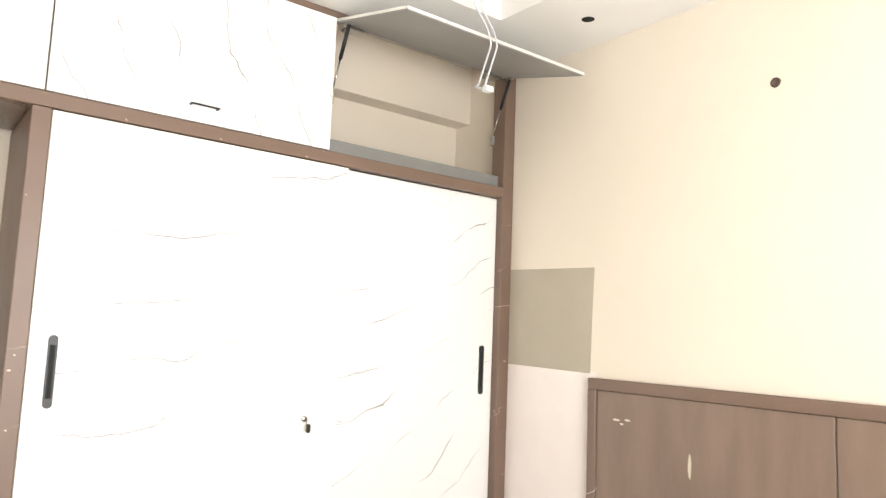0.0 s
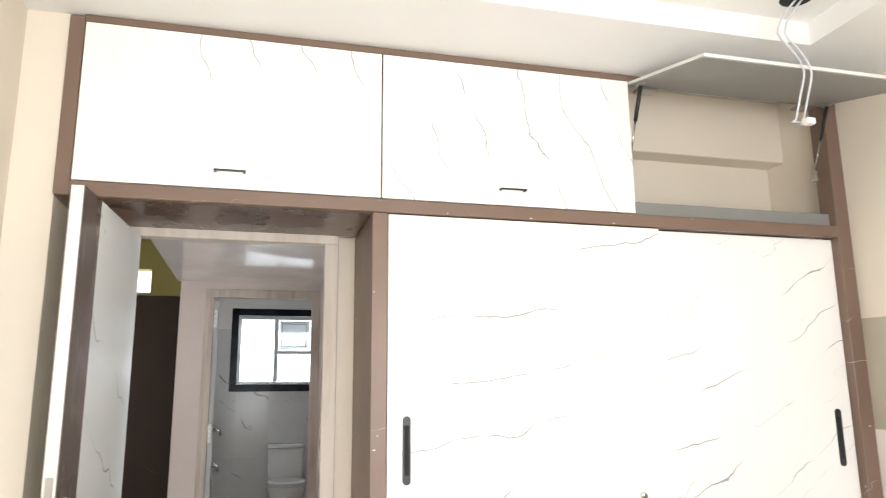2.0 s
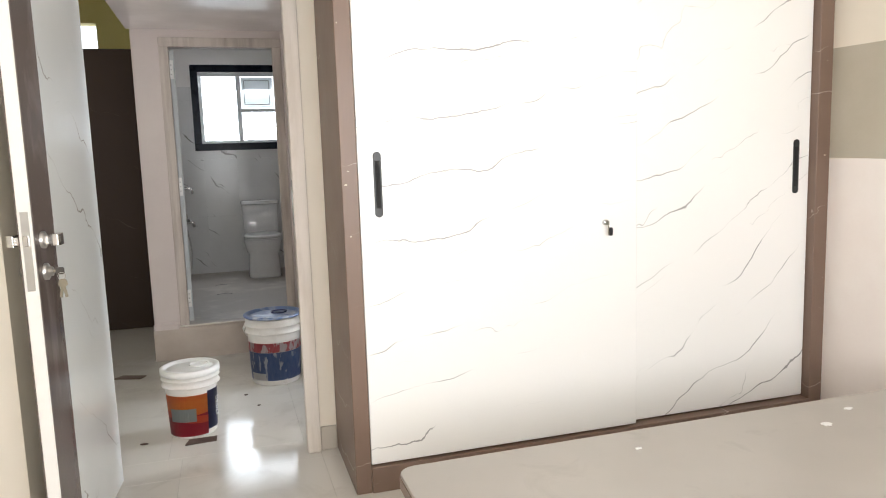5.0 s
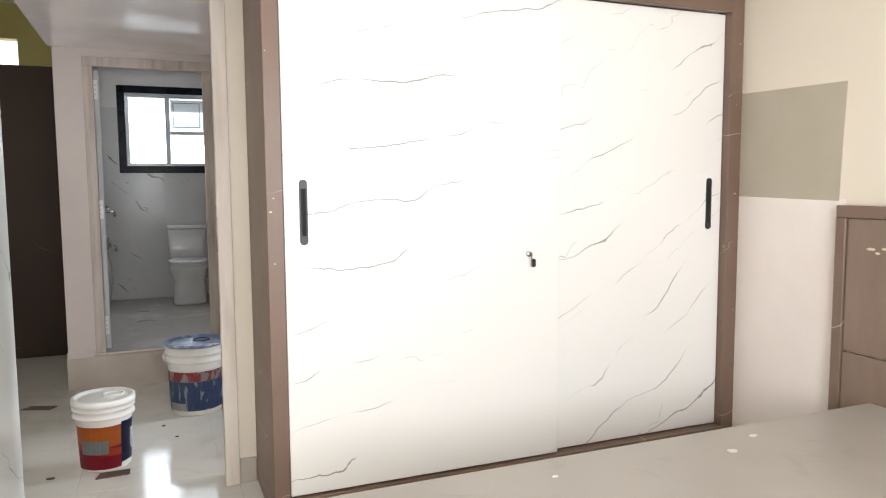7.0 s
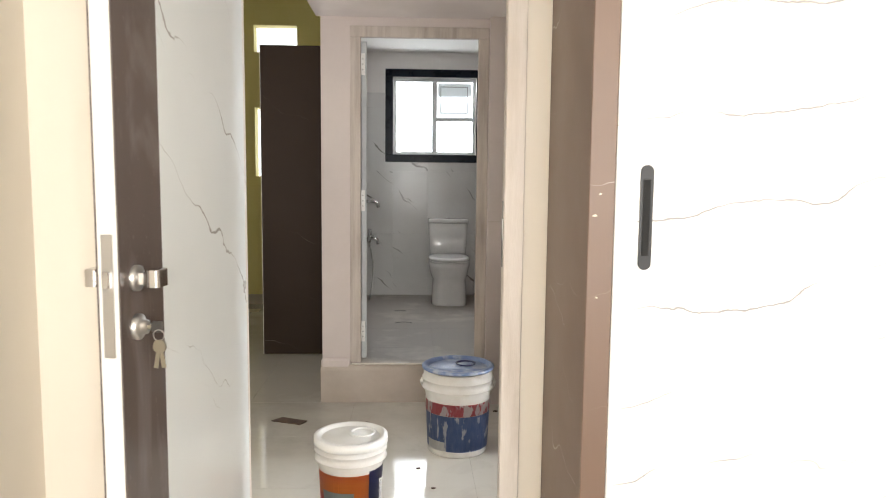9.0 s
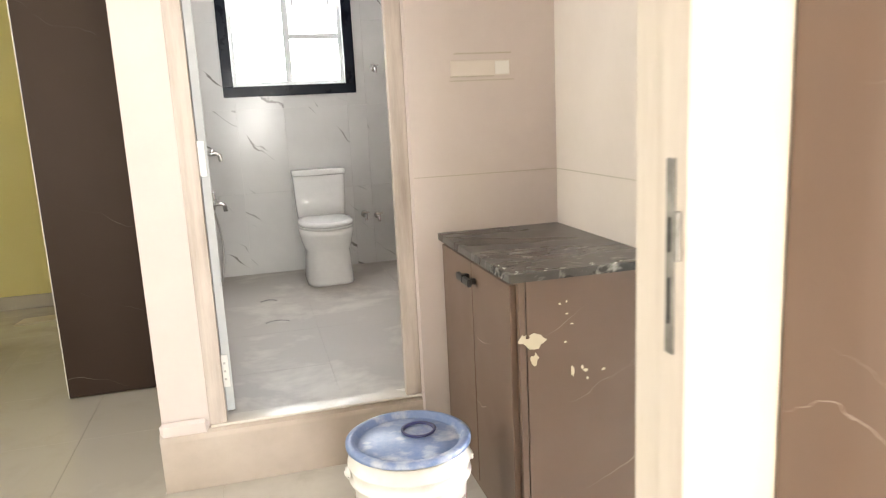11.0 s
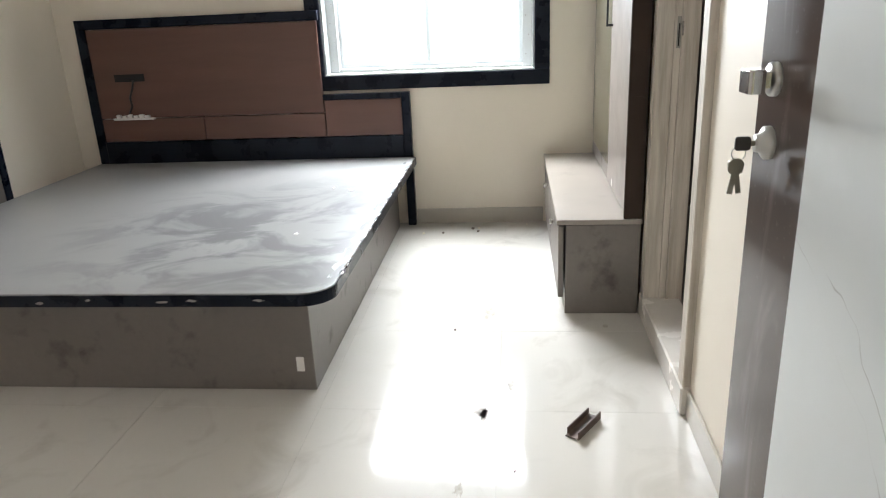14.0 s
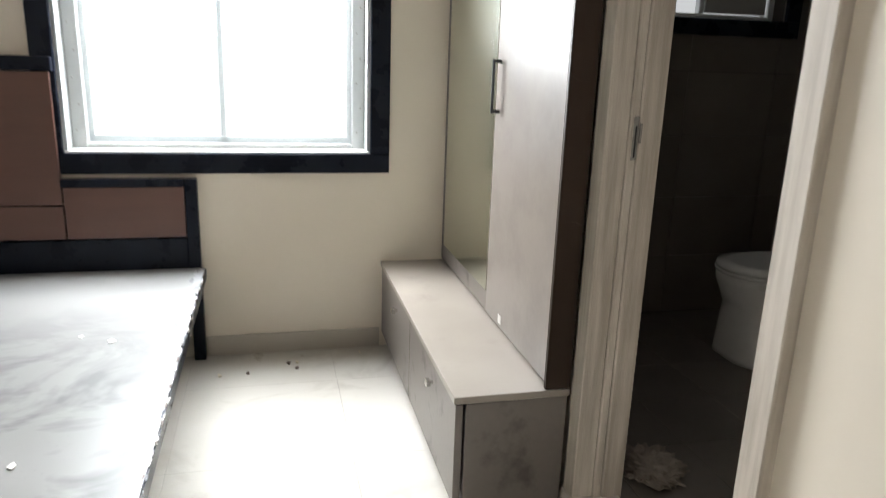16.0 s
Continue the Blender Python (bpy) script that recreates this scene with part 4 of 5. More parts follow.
for y0, y1 in ((-1.65, -0.634), (-2.67, -1.655)):
    part("panel", boxes((2.168, 2.19, y0, y1, 0.62, 1.163), bev=0.002), TAUPE, hb_a)
    part("panel", boxes((2.168, 2.19, y0, y1, 0.05, 0.612), bev=0.002), TAUPE, hb_a)
for k, (y, z, a, b) in enumerate(((-0.74, 1.045, 0.018, 0.006), (-0.80, 1.05, 0.016, 0.005), (-0.77, 1.03, 0.01, 0.005), (-1.10, 0.905, 0.007, 0.045))):
    bm = prism(blob((y, z, a, b), seed=k + 3), 2.1672, 2.1681)
    bm.transform(Matrix(((0, 0, 1, 0), (1, 0, 0, 0), (0, 1, 0, 0), (0, 0, 0, 1))))
    part("chip", bm, CHIP, hb_a, "pale scuff")
bm = lathe([(0.0, 0.0), (0.012, 0.0), (0.013, 0.005), (0.019, 0.005), (0.020, 0.0)], 20)
bm.transform(pose(2.1995, -1.449, 2.393, 0, -90, 0))
tagged(solid("wall_conduit_box", bm, SCRAP), "round brown conduit opening in the cream wall", "conduit box")
cut = thing("ceiling_cutout", at(1.50, -0.60, 2.909), "round downlight hole with dangling white wires", "ceiling cutout")
part("hole", lathe([(0, 0.0), (0.062, 0.0), (0.064, 0.001)], 28, center=(1.50, -0.60, 2.9085)), DARKNESS, cut)
for k, (dx, dy) in enumerate(((0.0, 0.0), (0.022, -0.012))):
    bend = lambda u: -0.085 * math.sin(math.pi * u / 0.62) if u < 0.31 else -0.085 + 0.08 * math.sin(math.pi * min(1.0, (u - 0.31) / 0.33) / 2) - 0.05 * max(0.0, u - 0.64) / 0.36
    pts = [(1.50 + dx + bend(v), -0.60 + dy - 0.3 * bend(v), 2.91 - (0.50 + 0.01 * k) * v) for v in [i / 24 for i in range(25)]]
    end = pts[-1]
    pts += [(end[0] - 0.02, end[1], end[2] - 0.012), (1.447, -0.640, 2.384)]
    part("wire", tube(pts, 0.0042, 6), PLASTIC_G, cut, "thin grey twin wire")
part("connector", boxes((1.425, 1.465, -0.66, -0.63, 2.368, 2.392), bev=0.003), PLASTIC_W, cut, "white plug connector")
tagged(solid("downlight_hole", lathe([(0, 0.0), (0.027, 0.0), (0.029, 0.0012)], 24, center=(1.956, -0.725, CEIL - 0.0015)), DARKNESS), "small round downlight hole in the ceiling", "ceiling cutout")
tagged(solid("ceiling_slot", boxes((1.56, 1.72, -0.20, -0.16, CEIL - 0.0025, CEIL - 0.0005)), DARKNESS), "dark slot cut in the false ceiling", "ceiling cutout")


rnd = random.Random(44)
for k in range(14):
    if k < 5:
        x, z = rnd.uniform(-0.055, -0.006), rnd.uniform(0.3, 2.08)
    elif k < 10:
        x, z = rnd.uniform(0.1, 2.1), rnd.uniform(2.118, 2.16)
    else:
        x, z = rnd.uniform(2.13, 2.19), rnd.uniform(0.6, 2.6)
    r = rnd.uniform(0.001, 0.0026)
    bm = prism(blob((x, z, r * rnd.uniform(0.8, 3.0), r), seed=k + 500, rough=0.5), 0.0203, 0.0212)
    bm.transform(Matrix(((1, 0, 0, 0), (0, 0, -1, 0), (0, 1, 0, 0), (0, 0, 0, 1))))
    part("nick", bm, CHIP, ward, "small pale nick in the laminate")


# ---- lobby: counter, buckets ----
ctr = thing("counter_cabinet", at(0.265, 1.98), "brown laminate cabinet with chipped side", "cabinet")
part("body", boxes((0.062, 0.497, 1.61, 2.322, 0.0, 0.829), bev=0.002), COUNTER_BROWN, ctr)
for y0, y1, hy in ((1.615, 1.955, 1.92), (1.961, 2.305, 1.99)):
    d = part("door", boxes((0.042, 0.0615, y0 + 0.008, y1 + 0.008, 0.06, 0.815), bev=0.002), COUNTER_BROWN, ctr)
    bm = boxes((0.008, 0.022, hy - 0.022, hy + 0.038, 0.750, 0.774), (0.022, 0.042, hy - 0.002, hy + 0.018, 0.753, 0.771), bev=0.003)
    part("handle", bm, BLACK_METAL, d, "black bar handle")
part("edge_strip", boxes((0.058, 0.0775, 1.597, 1.6095, 0.0, 0.828), bev=0.0015), COUNTER_BROWN, ctr)
part("gap", boxes((0.078, 0.080, 1.607, 1.6095, 0.0, 0.82)), DARKNESS, ctr)
part("side_panel", boxes((0.0805, 0.495, 1.598, 1.6095, 0.0, 0.828), bev=0.0015), COUNTER_BROWN, ctr)
for k, (x, z, a, b) in enumerate(((0.098, 0.66, 0.024, 0.021), (0.093, 0.605, 0.012, 0.018), (0.061, 0.665, 0.012, 0.015), (0.17, 0.755, 0.003, 0.003), (0.19, 0.76, 0.0025, 0.003), (0.19, 0.725, 0.004, 0.002), (0.205, 0.695, 0.0035, 0.002), (0.185, 0.645, 0.004, 0.003), (0.205, 0.56, 0.007, 0.014), (0.235, 0.565, 0.004, 0.006), (0.245, 0.555, 0.006, 0.004), (0.30, 0.55, 0.005, 0.004), (0.25, 0.53, 0.004, 0.004))):
    bm = prism(blob((x + 0.008, z, a, b), seed=k, rough=0.45), -1.598, -1.5962)
    bm.transform(Matrix(((1, 0, 0, 0), (0, 0, -1, 0), (0, 1, 0, 0), (0, 0, 0, 1))))
    part("chip", bm, CHIP, ctr, "chipped patch showing pale board")
top = thing("granite_top", at(0.25, 1.94, 0.830), "dusty dark granite slab smeared with white", "countertop")
part("slab", prism(rounded(0.030, 0.498, 1.582, 2.323, 0.01, "0"), 0.830, 0.854, bev=0.003), GRANITE, top)
rnd = random.Random(31)
for k in range(16):
    if k < 10:
        x, y = rnd.uniform(0.045, 0.48), 1.586 + rnd.uniform(0, 0.03)
    else:
        x, y = 0.036 + rnd.uniform(0, 0.025), rnd.uniform(1.60, 1.92)
    r = rnd.uniform(0.0012, 0.0036)
    bm = prism(blob((x, y, r * (2.2 if k < 10 else 1), r * (1 if k < 10 else 2.2)), seed=k + 300, rough=0.5), 0.8525, 0.8548)
    part("spatter", bm, PLASTIC_W, top, "dried white spatter")
sw = thing("switch_box", at(0.215, 2.325, 1.44), "flush switch box with a small socket in the putty wall", "switch")
part("plate", boxes((0.105, 0.325, 2.320, 2.3245, 1.40, 1.455), bev=0.002), PUTTY, sw)
part("frame_line", boxes((0.10, 0.34, 2.3225, 2.3245, 1.384, 1.387), (0.12, 0.33, 2.3225, 2.3245, 1.476, 1.480), (0.102, 0.262, 2.3185, 2.3245, 1.3985, 1.4005)), PATCH, sw)
part("socket", boxes((0.268, 0.321, 2.316, 2.3199, 1.404, 1.450), bev=0.001), PLASTIC_W, sw)
for dx, dz in ((0.0, 0.012), (-0.01, -0.006), (0.01, -0.006)):
    part("pin_hole", lathe([(0, 0), (0.004, 0)], 10, center=(0, 0, 0)), DARKNESS, sw).matrix_basis = PLACES[sw.name].inverted() @ pose(0.295 + dx, 2.3157, 1.424 + dz, 90, 0, 0)


def label_wrap(r0, r1, z0, z1, a0, a1, n=26, slope=0.0, proud=0.0012):
    """A label bent round a bucket from angle a0 to a1."""
    bm = bmesh.new()
    rows = []
    for i in range(n + 1):
        a = radians(a0 + (a1 - a0) * i / n)
        lift = slope * (i / n)
        rows.append([bm.verts.new(((r0 + (r1 - r0) * z / 0.4 + proud) * math.cos(a), (r0 + (r1 - r0) * z / 0.4 + proud) * math.sin(a), z + lift * (z == z1))) for z in (z0, z1)])
    for p, q in zip(rows, rows[1:]):
        bm.faces.new((p[0], q[0], q[1], p[1])).smooth = True
    bmesh.ops.solidify(bm, geom=bm.faces[:], thickness=0.0006)
    return bm


def bucket(name, m, label, r0, r1, h, lid, lid_label, labels, handle=True):
    b = thing(name, m, label, "bucket", "paint buckets")
    k = h / 0.4
    skirt = 0.968 if lid is BLUE_LID else 0.91
    part("pail", lathe([(0, 0.004), (r0 - 0.006, 0.0), (r0, 0.006), (r0 + (r1 - r0) * 0.72, h * 0.72), (r1 * 1.0, h * 0.74), (r1 + 0.008, h * 0.745), (r1 + 0.008, h * 0.76), (r1, h * 0.765), (r1 + 0.002, h * 0.84), (r1 + 0.009, h * 0.845), (r1 + 0.009, h * 0.86), (r1 + 0.002, h * 0.865), (r1 + 0.003, h * 0.95), (r1 - 0.004, h * 0.95), (r1 - 0.006, h * 0.80), (0, h * 0.80)], 48), BUCKET_W, b, local=True)
    ld = part("lid", lathe([(0, h * 0.972), (r1 * 0.80, h * 0.972), (r1 * 0.83, h * 0.965), (r1 * 0.9, h * 0.965), (r1 * 0.92, h * 1.0), (r1 + 0.004, h * 1.0), (r1 + 0.011, h * 0.99), (r1 + 0.011, h * skirt), (r1 + 0.008, h * (skirt - 0.005))], 48), lid, b, lid_label, True)
    part("spout_ring", lathe([(0.048, 0.0), (0.05, 0.006), (0.042, 0.006), (0.04, 0.0)], 24, center=(r1 * (-0.22 if handle else 0.36), r1 * (-0.28 if handle else 0.2), h * 0.972)), LABEL_NAVY if lid is BLUE_LID else lid, ld, local=True)
    for nm, mat_, lab, z0, z1, a0, a1, slope in labels:
        part(nm, label_wrap(r0, r0 + (r1 - r0) * 0.96 / k, z0, z1, a0, a1, slope=slope, proud={"label_panel": 0.0032, "label_red": 0.0018, "label_crimson": 0.0024}.get(nm, 0.0012)), mat_, b, lab, True)
    if handle:
        for s in (1, -1):
            bm = lathe([(0, 0.012), (0.012, 0.012), (0.014, 0.004), (0.02, 0)], 14)
            bm.transform(pose(s * (r1 + 0.004), 0, h * 0.80, 0, 90 * s, 0))
            part("ear", bm, BUCKET_W, b, local=True)
        pts = [((r1 + 0.018) * math.cos(a), -(r1 + 0.03) * math.sin(a) * 0.9, h * 0.80 - (r1 * 0.95) * math.sin(a)) for a in [math.pi * i / 20 for i in range(21)]]
        part("bail", tube(pts, 0.0028, 6), PLASTIC_W, b, "wire carrying handle", True)
    return b


bucket("paint_bucket", at(-0.70, 0.955, 0, 8), "white paint bucket with orange and navy label", 0.110, 0.128, 0.335, PLASTIC_W, "white ribbed lid",
       [("label_orange", LABEL_ORANGE, "orange printed label", 0.115, 0.215, 190, 300, 0), ("label_crimson", LABEL_CRIMSON, "crimson printed label", 0.012, 0.10, 190, 300, 0.02), ("label_red", LABEL_BRIGHT, "bright red printed band", 0.07, 0.135, 190, 300, -0.03), ("label_navy", LABEL_NAVY, "navy label panel", 0.03, 0.225, 300, 345, 0), ("label_panel", LABEL_GREY, "grey text panel", 0.085, 0.15, 210, 272, 0)], False)
bucket("paint_bucket", at(-0.25, 1.665, 0, 176), "large blue-lidded paint bucket splashed with white paint", 0.142, 0.162, 0.415, BLUE_LID, "blue lid smeared with paint",
       [("label_blue", LABEL_BLUE, "blue label with paint drips", 0.03, 0.20, -20, 205, 0), ("label_red", LABEL_RED, "red band with paint drips", 0.2015, 0.258, -20, 205, 0), ("label_panel", PLASTIC_W, "white text panel", 0.03, 0.075, 24, 67, 0)])
navy = bpy.data.curves.new("label_word", "FONT")
navy.body, navy.size, navy.extrude, navy.align_x = "paints", 0.042, 0.0005, "CENTER"
word = new("label_word", navy)
word.data.materials.append(PLASTIC_W)
word.parent = bpy.data.objects["paint_bucket"]
word.matrix_basis = pose(0.127 * math.cos(radians(325)), 0.127 * math.sin(radians(325)), 0.135, 0, -90, 325 - 0) @ pose(0, 0, 0, 0, 0, 180) @ pose(0, -0.012, 0.0)


def sheet_scrap(name, m, w, d, material, label):
    bm = prism([(-w, -d), (w * 0.9, -d * 1.1), (w, d * 0.8), (-w * 0.7, d)], 0.001, 0.005)
    return tagged(solid(name, bm, material, m), label, "scrap")


sheet_scrap("board_scrap", at(-0.665, 0.80, 0.0, 5), 0.075, 0.032, SCRAP, "small brown laminate offcut on the floor")
sheet_scrap("board_scrap", at(-1.12, 2.05, 0.0, -20), 0.09, 0.035, SCRAP, "dark laminate offcut lying on the floor")
sheet_scrap("board_scrap", at(-2.1, 5.2, 0.0, 10), 0.16, 0.08, CHIP, "pale cardboard scrap on the hall floor")
sheet_scrap("board_scrap", at(-0.72, 1.98, 0.0, 70), 0.05, 0.012, SCRAP, "small dark offcut by the doorstep")


# ---- toilet ----
def oval(cx, cy, rx, ry, z, n=32, square=2.0):
    out = []
    for i in range(n):
        a = 2 * math.pi * i / n
        c, s = math.cos(a), math.sin(a)
        out.append((cx + rx * math.copysign(abs(c) ** (2 / square), c), cy + ry * math.copysign(abs(s) ** (2 / square), s), z))
    return out


def toilet(name, m, label):
    """A one-piece toilet: back at y=0, bowl towards -y, floor at z=0."""
    t = thing(name, m, label, "toilet", "toilets")
    part("pedestal", loft([oval(0, -0.335, 0.162, 0.275, 0.0, square=4.2), oval(0, -0.335, 0.160, 0.272, 0.02, square=4.2), oval(0, -0.335, 0.152, 0.266, 0.17, square=4.0), oval(0, -0.338, 0.149, 0.262, 0.232, square=3.6), oval(0, -0.345, 0.166, 0.272, 0.25, square=2.8), oval(0, -0.355, 0.176, 0.282, 0.29, square=2.4), oval(0, -0.366, 0.187, 0.297, 0.345, square=2.4), oval(0, -0.368, 0.187, 0.298, 0.385, square=2.4)]), CERAMIC, t, local=True)
    part("seat", loft([oval(0, -0.372, 0.186, 0.298, 0.386, square=2.4), oval(0, -0.372, 0.19, 0.302, 0.392, square=2.4), oval(0, -0.372, 0.19, 0.302, 0.402, square=2.4)]), CERAMIC, t, local=True)
    part("lid", loft([oval(0, -0.37, 0.187, 0.298, 0.404, square=2.4), oval(0, -0.37, 0.19, 0.301, 0.410, square=2.4), oval(0, -0.37, 0.186, 0.296, 0.424, square=2.4), oval(0, -0.37, 0.15, 0.25, 0.431, square=2.4)]), CERAMIC, t, "closed seat lid", True)
    part("tank", loft([oval(0, -0.10, 0.165, 0.098, 0.36, square=6), oval(0, -0.10, 0.176, 0.098, 0.50, square=7), oval(0, -0.10, 0.184, 0.098, 0.715, square=8)]), CERAMIC, t, local=True)
    tl = part("tank_lid", loft([oval(0, -0.102, 0.19, 0.10, 0.718, square=8), oval(0, -0.102, 0.193, 0.103, 0.728, square=8), oval(0, -0.102, 0.190, 0.10, 0.752, square=8), oval(0, -0.102, 0.176, 0.088, 0.758, square=8)]), CERAMIC, t, local=True)
    part("flush_button", lathe([(0, 0.764), (0.019, 0.764), (0.021, 0.758)], 20, center=(0, -0.10, 0)), CHROME, tl, local=True)
    return t


toilet("toilet", at(-0.135, 5.21, 0.16), "white glazed one-piece toilet under the window")
toilet("toilet", at(3.87, -1.058, 0.09, 180), "white toilet with closed lid in the dark bathroom")


def tap(name, m, label, hose=False):
    """An angle tap: out of the wall along +x, spout down."""
    t = thing(name, m, label, "tap", "taps")
    bm = lathe([(0, 0.006), (0.024, 0.006), (0.027, 0)], 20)
    bm.transform(pose(0, 0, 0, 0, 90, 0))
    part("flange", bm, CHROME, t, local=True)
    part("body", tube([(0, 0, 0), (0.05, 0, 0), (0.075, 0, 0), (0.09, 0, -0.008), (0.095, 0, -0.04)], 0.011, 12), CHROME, t, local=True)
    part("knob", boxes((0.045, 0.066, -0.03, 0.03, 0.012, 0.024), (0.05, 0.06, -0.006, 0.006, 0.0, 0.014), bev=0.004, seg=2), CHROME, t, local=True)
    if hose:
        pts = [(0.03 + 0.03 * math.sin(s * 3.1), 0.03 + 0.015 * math.sin(5 * s), -0.02 - 0.42 * s) for s in [i / 12 for i in range(13)]]
        part("hose", tube(pts, 0.006, 8), STEEL, t, "braided health faucet hose", True)
        part("spray_head", tube([(0.035, 0.03, 0.06), (0.04, 0.03, 0.0), (0.03, 0.03, -0.03)], 0.013, 10), CHROME, t, local=True)
    return t


tap("wall_tap", at(-0.918, 4.95, 1.075) @ Matrix.Scale(1.35, 4), "chrome tap on the tiled toilet wall")
tap("wall_tap", at(-0.918, 4.90, 0.74) @ Matrix.Scale(1.35, 4), "chrome health faucet with hanging hose", True)
tap("wall_tap", at(0.30, 5.215, 0.53, -90), "small chrome angle valve beside the toilet")
tap("wall_tap", at(0.34, 5.215, 1.62, -90), "small chrome valve high on the toilet wall")
tap("wall_tap", at(4.432, -0.10, 1.46, 180), "chrome tap in the dark bathroom")
tap("wall_tap", at(4.432, -0.16, 0.62, 180), "chrome health faucet with hose in the bathroom", True)
tap("wall_tap", at(0.20, 5.215, 0.545, -90), "small chrome angle valve beside the toilet tank")
for k, (x, y, s) in enumerate(((-0.62, 4.35, 1.0), (-0.6, 3.85, 1.3))):
    pts = [(x + 0.10 * s * i / 8, y + 0.035 * math.sin(i * 0.4), 0.1635) for i in range(9)]
    tagged(solid("wire_offcut", tube(pts, 0.0022, 6), GREY_BOARD), "thin curved wire offcut on the dusty floor", "scrap")


# ---- bedroom B: bed ----
bed_b = thing("bed", at(3.35, 2.73), "king platform bed with a dusty grey board top", "bed")
part("base", boxes((2.42, 4.36, 1.85, 3.66, 0.0, 0.378), bev=0.002), BED_SIDE, bed_b)
part("top_board", prism(rounded(2.285, 4.385, 1.735, 3.70, 0.10, "03"), 0.382, 0.424, bev=0.004), DUSTY_TOP, bed_b)
part("edge_band", prism(rounded(2.281, 4.385, 1.731, 3.704, 0.104, "03"), 0.380, 0.4195), BLACK_TRIM, bed_b, "black edge band scuffed with white")
rnd = random.Random(5)
for k in range(9):
    x = 2.279
    y = 1.95 + 0.19 * k + rnd.uniform(-0.05, 0.05)
    bm = prism(blob((y, 0.398 + rnd.uniform(-0.008, 0.008), rnd.uniform(0.006, 0.016), 0.004), seed=k + 20, rough=0.5), x, x + 0.003)
    bm.transform(Matrix(((0, 0, 1, 0), (1, 0, 0, 0), (0, 1, 0, 0), (0, 0, 0, 1))))
    part("scuff", bm, SHELF_GREY, bed_b, "pale scuff")
for k in range(54):
    x = 2.45 + 1.85 * k / 54 + rnd.uniform(-0.02, 0.02)
    bm = prism(blob((x, 1.7335 + rnd.uniform(-0.004, 0.006), rnd.uniform(0.008, 0.03), rnd.uniform(0.0015, 0.0035)), seed=k + 50, rough=0.6), 0.4225, 0.4245 + rnd.uniform(0, 0.001))
    part("peeling_film", bm, (PLASTIC_W, BLACK_TRIM, SCRAP)[k % 3], bed_b, "torn protective film on the edge")
film = [(2.42 + 1.94 * i / 60, 1.735) for i in range(61)] + [(4.36 - 1.94 * i / 60, 1.772 + 0.012 * math.sin(i * 1.7) * math.sin(i * 0.37) + 0.006 * math.sin(i * 4.1)) for i in range(61)]
part("film_strip", prism(film, 0.4242, 0.4247), FILM, bed_b, "wrinkled silvery protective film along the edge")
part("sticker", boxes((2.4175, 2.4195, 1.885, 1.912, 0.075, 0.130)), PLASTIC_W, bed_b, "small white sticker")
for k, (x, y, r) in enumerate(((2.9, 2.02, 0.008), (3.6, 1.95, 0.012), (3.65, 2.05, 0.007))):
    tagged(solid("paper_bit", prism(blob((x, y, r * 1.6, r), seed=k, rough=0.4), 0.4245, 0.4275), PLASTIC_W), "white paper bit on the bed board", "debris", "debris bits")

hb = thing("headboard", at(4.41, 2.73), "stepped headboard with red-brown panels and black frame", "headboard")
for nm, b in (("top_rail", (4.388, 4.437, 2.25, 3.70, 1.215, 1.268)), ("post", (4.388, 4.437, 3.645, 3.70, 0.0, 1.215)), ("post", (4.388, 4.437, 1.752, 1.80, 0.0, 0.80)), ("low_rail", (4.388, 4.437, 1.80, 2.262, 0.768, 0.80)), ("bottom_rail", (4.388, 4.437, 1.80, 3.645, 0.36, 0.553))):
    part(nm, boxes(b, bev=0.003), BLACK_TRIM, hb)
for b in ((4.398, 4.43, 2.262, 3.643, 0.697, 1.213), (4.398, 4.43, 2.262, 3.0, 0.556, 0.692), (4.398, 4.43, 3.004, 3.643, 0.556, 0.692), (4.398, 4.43, 1.802, 2.255, 0.556, 0.766)):
    part("panel", boxes(b, bev=0.0015), RED_BROWN, hb)
sk = thing("socket_cutout", at(4.397, 3.42, 0.93), "dark socket cutout with a hanging cable", "socket")
part("recess", boxes((4.395, 4.3975, 3.33, 3.515, 0.912, 0.955)), DARKNESS, sk)
part("cable", tube([(4.392, 3.40, 0.92), (4.38, 3.405, 0.88), (4.378, 3.43, 0.82), (4.376, 3.425, 0.77), (4.38, 3.45, 0.73)], 0.006, 8), BLACK_METAL, sk)
plug = thing("switch_strip", at(4.37, 3.43, 0.66), "white switch plate resting askew on the headboard", "switch")
part("plate", boxes((4.374, 4.396, 3.30, 3.56, 0.688, 0.70), bev=0.003), PLASTIC_W, plug)
for k in range(6):
    part("switch", boxes((4.372, 4.392, 3.33 + 0.036 * k, 3.355 + 0.036 * k, 0.70, 0.715 + 0.006 * (k % 2)), bev=0.002), PLASTIC_W, plug)
side_w = thing("wall_panel", at(3.0, 3.83), "tall grey-brown wardrobe panel with black edge", "wardrobe panel")
part("board", boxes((2.35, 3.665, 3.818, 3.846, 0.0, 2.15), bev=0.002), BED_SIDE, side_w)
part("black_edge", boxes((3.666, 3.71, 3.808, 3.848, 0.0, 2.15), bev=0.002), BLACK_TRIM, side_w)
part("switch_plate", boxes((3.0, 3.07, 3.806, 3.8175, 1.20, 1.32), bev=0.003), GREY_BOARD, side_w)

